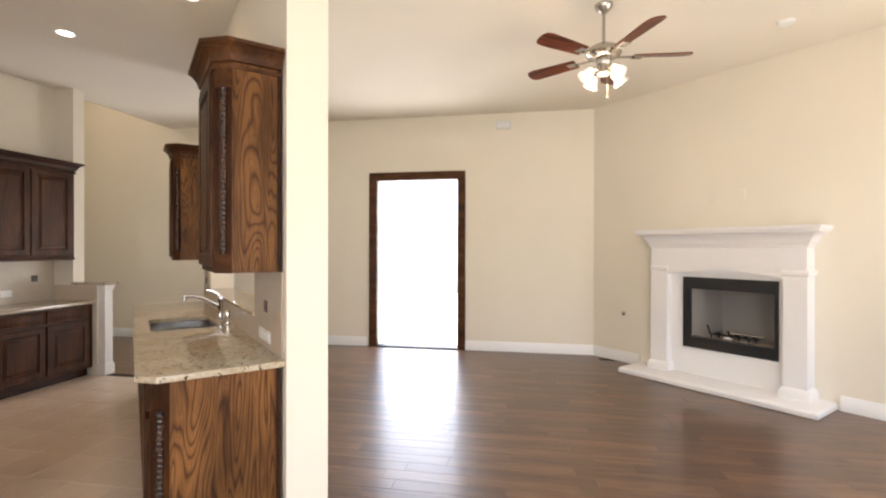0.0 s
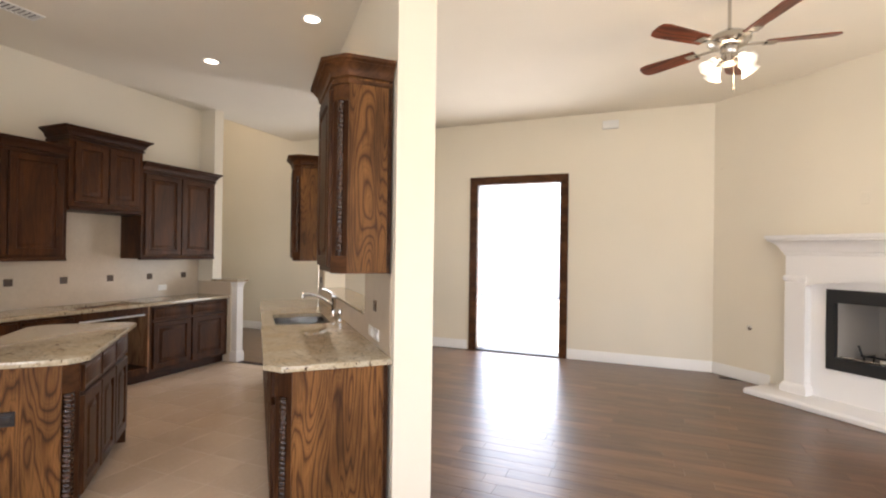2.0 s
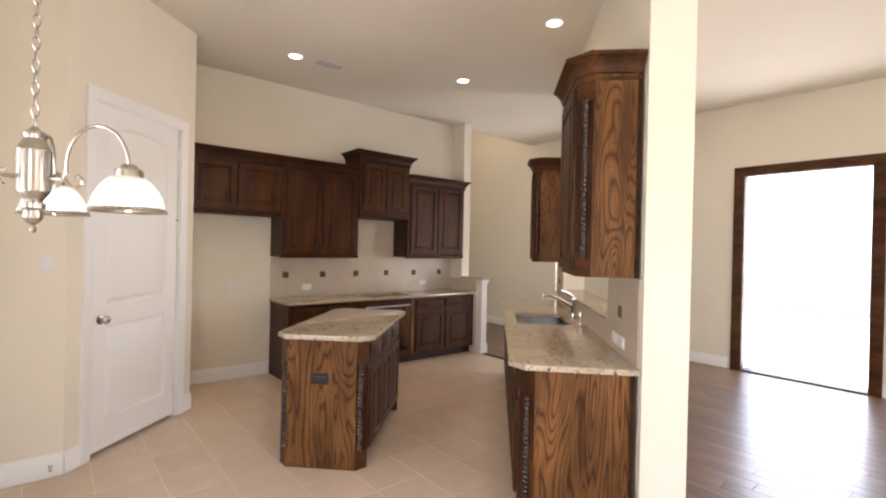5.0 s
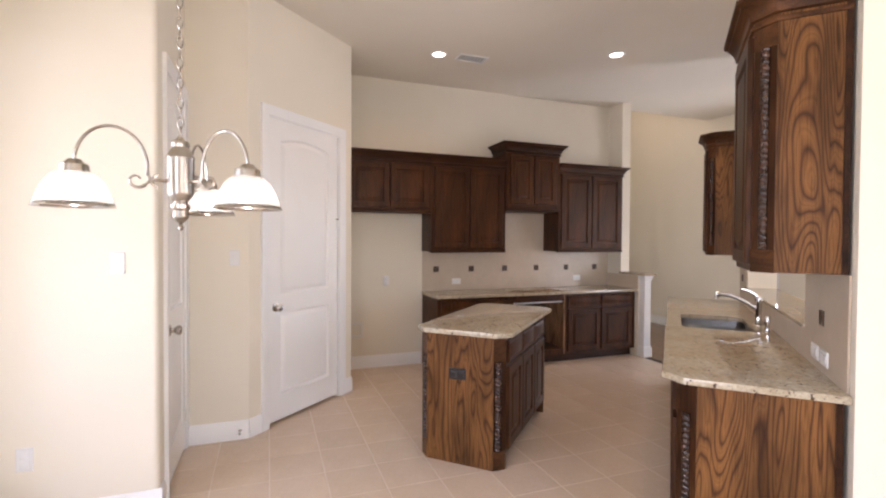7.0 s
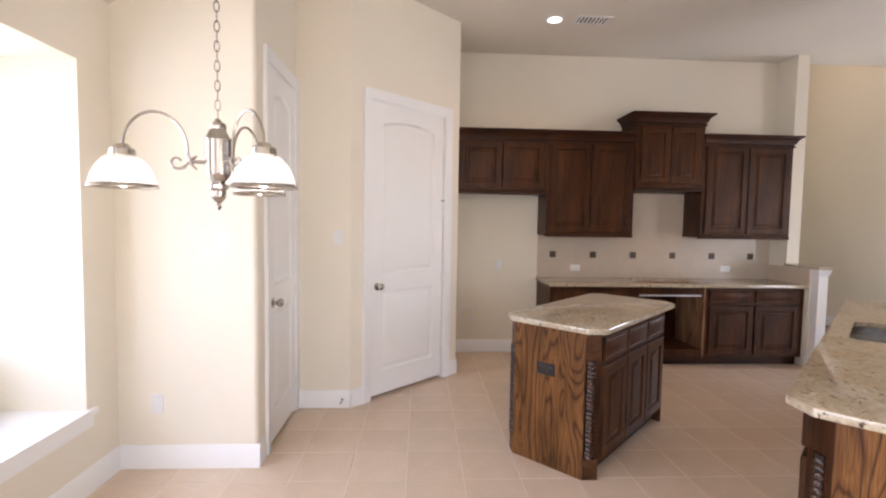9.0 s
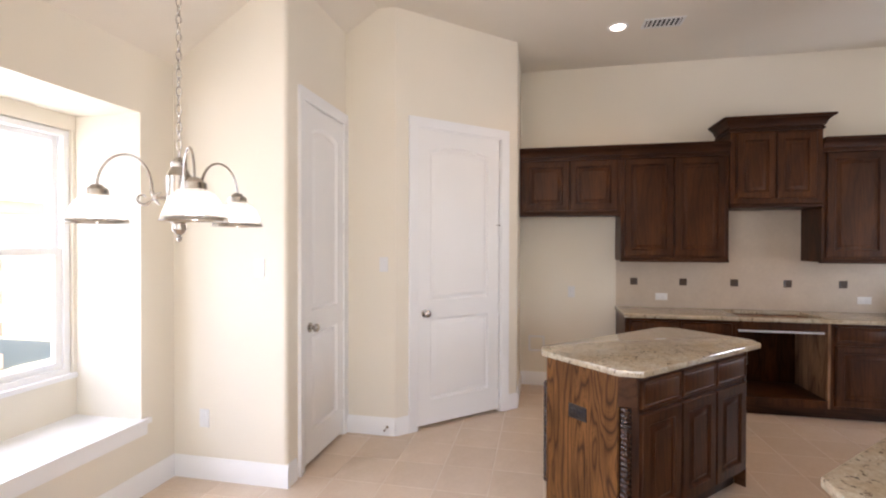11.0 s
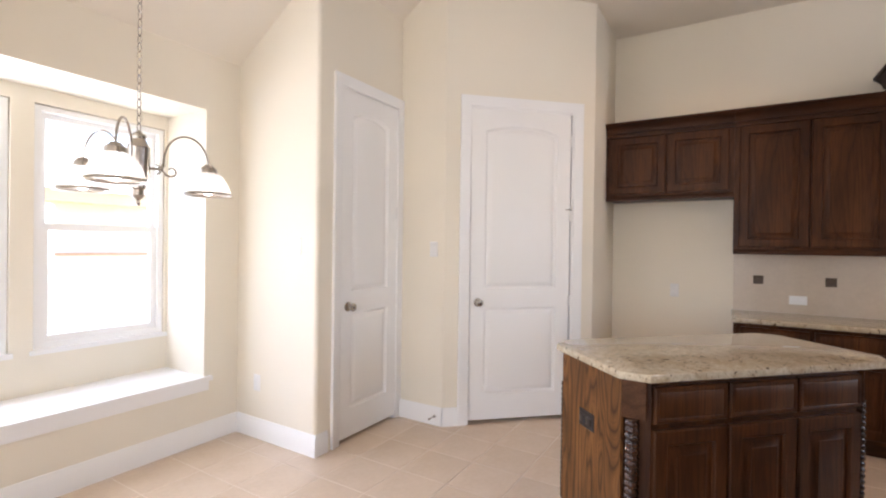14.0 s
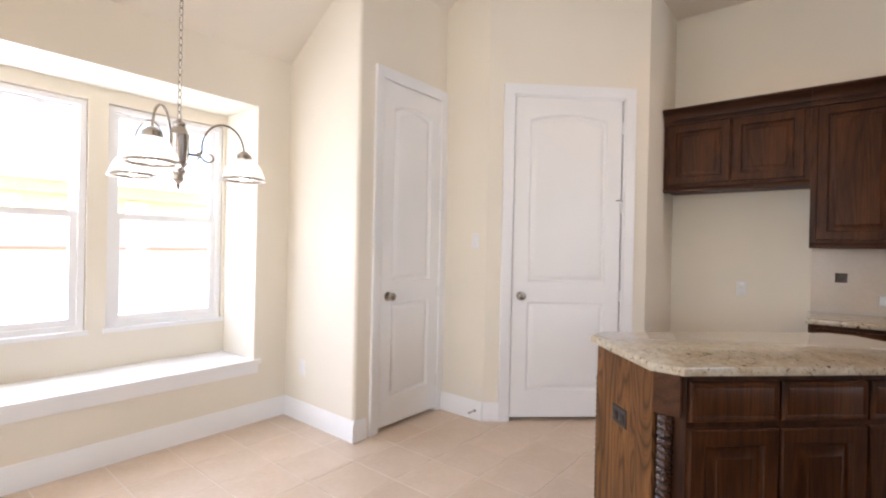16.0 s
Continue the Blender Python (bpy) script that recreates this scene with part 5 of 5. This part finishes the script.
simple("brick_ledge", nh, BRICK, (-0.02, 11.0, 0.001, 0.05, 1.60, 1.645), label="red brick ledge course")
for i in range(4):
    simple("quoin", nh, BRICK, (-0.03, 0.22 if i % 2 == 0 else 0.2, -0.25, 0.04, 0.05 + i * 0.49, 0.27 + i * 0.49), label="tan brick corner quoin")
simple("eave", nh, SOFFIT, (-0.35, 11.3, -0.2, 0.45, 2.42, 2.60), label="tan painted eave board")
bm = B()
vs = [bm.verts.new(p) for p in ((-0.4, 0.5, 2.60), (11.4, 0.5, 2.60), (9.0, -3.0, 4.3), (2.0, -3.0, 4.3), (-0.4, -6.5, 2.60), (11.4, -6.5, 2.60))]
for f in ((0, 1, 2, 3), (1, 5, 2), (5, 4, 3, 2), (4, 0, 3), (0, 4, 5, 1)):
    bm.faces.new([vs[k] for k in f])
part("roof", bm, SHINGLE, nh)

# ---- floor pieces ----
FK, FL = bpy.data.objects["floor_kitchen"], bpy.data.objects["floor_living"]


def piece_mesh(w, d, h, e, material_):
    """A thin piece with eased top edges, its corner at the origin."""
    bm = B()
    lo = [bm.verts.new(p) for p in ((0, 0, -h), (w, 0, -h), (w, d, -h), (0, d, -h))]
    md = [bm.verts.new(p) for p in ((0, 0, -e), (w, 0, -e), (w, d, -e), (0, d, -e))]
    hi = [bm.verts.new(p) for p in ((e, e, 0), (w - e, e, 0), (w - e, d - e, 0), (e, d - e, 0))]
    for p, q in ((lo, md), (md, hi)):
        for i in range(4):
            bm.faces.new((p[i], p[(i + 1) % 4], q[(i + 1) % 4], q[i]))
    bm.faces.new(hi)
    return mesh_of(bm, material_, False)


def lay(name, parent, me, x, y, z=0.0):
    ob = new(name, me)
    ob.parent = parent
    ob.location = (x, y, z)
    return ob


def joined(name, parent, pieces, material_, label):
    """The rest of the pieces as one mesh: (x, y, w, d)."""
    bm = B()
    for x, y, w, d in pieces:
        box(bm, x, x + w, y, y + d, -0.008, 0.0)
    return tagged(part(name, bm, material_, parent, label), kind="stuff")


PITCH, JOINT = 0.332, 0.0055


def kitchen_side(x, y):
    v = Vector((x, y)) - SO
    return v.dot(SN) < 0.70 if y > 1.9 else True


whole = piece_mesh(PITCH - JOINT, PITCH - JOINT, 0.008, 0.001, FLOOR_TILE)
rest = []
tiles = 0
for i in range(-9, 24):
    for k in range(-8, 14):
        x, y = -2.805 + PITCH * i, 0.84 + PITCH * k
        w = d = PITCH - JOINT
        if x < XK or x > 3.9 or y < YW - 0.3 or y > TILE_EDGE - 0.02:
            continue
        d = min(d, TILE_EDGE - 0.005 - y)
        cx, cy = x + w / 2, y + d / 2
        if not kitchen_side(cx, cy) or (cy > 2.45 and cx > -1.4):
            continue
        if y + d > 2.295 and cx > -1.2:
            d = 2.295 - y
            if d < 0.02:
                continue
        near = -4.95 < cx < -0.6 and -1.3 < cy < 4.7
        if near and tiles < 290 and d > 0.3:
            lay("tile", FK, whole, x, y, 0.0)
            tiles += 1
        else:
            rest.append((x, y, w, d))
joined("far_tiles", FK, rest, FLOOR_TILE, "beige ceramic floor tiles")

rng = random.Random(4)
PW = 0.1235
lengths = [0.40, 0.55, 0.70, 0.85, 1.0, 1.2]
boards = {q: piece_mesh(q - 0.0015, PW - 0.0015, 0.009, 0.0008, PLANK) for q in lengths}
rest = []
count = 0
row = 0
y = 2.777 - PW * 3
while y < YF - 0.01:
    x = -8.0 + rng.random() * 0.6 - 0.6
    while x < 4.0:
        q = rng.choice(lengths)
        cx, cy = x + q / 2, y + PW / 2
        v = Vector((cx, cy)) - SO
        inside = (v.dot(SN) > 0.74 or cy > 4.75) and (cx - 0.957) + (cy - YF) < 0.12 and cx < 3.75 and not (cy < TILE_EDGE and cx < -3.6)
        if inside:
            if -2.6 < cx < 2.6 and cy < 5.9 and count < 290:
                lay("plank", FL, boards[q], x, y)
                count += 1
            else:
                rest.append((x, y, q - 0.0015, PW - 0.0015))
        x += q
    y += PW
joined("far_planks", FL, rest, PLANK, "dark brown hardwood floor planks")
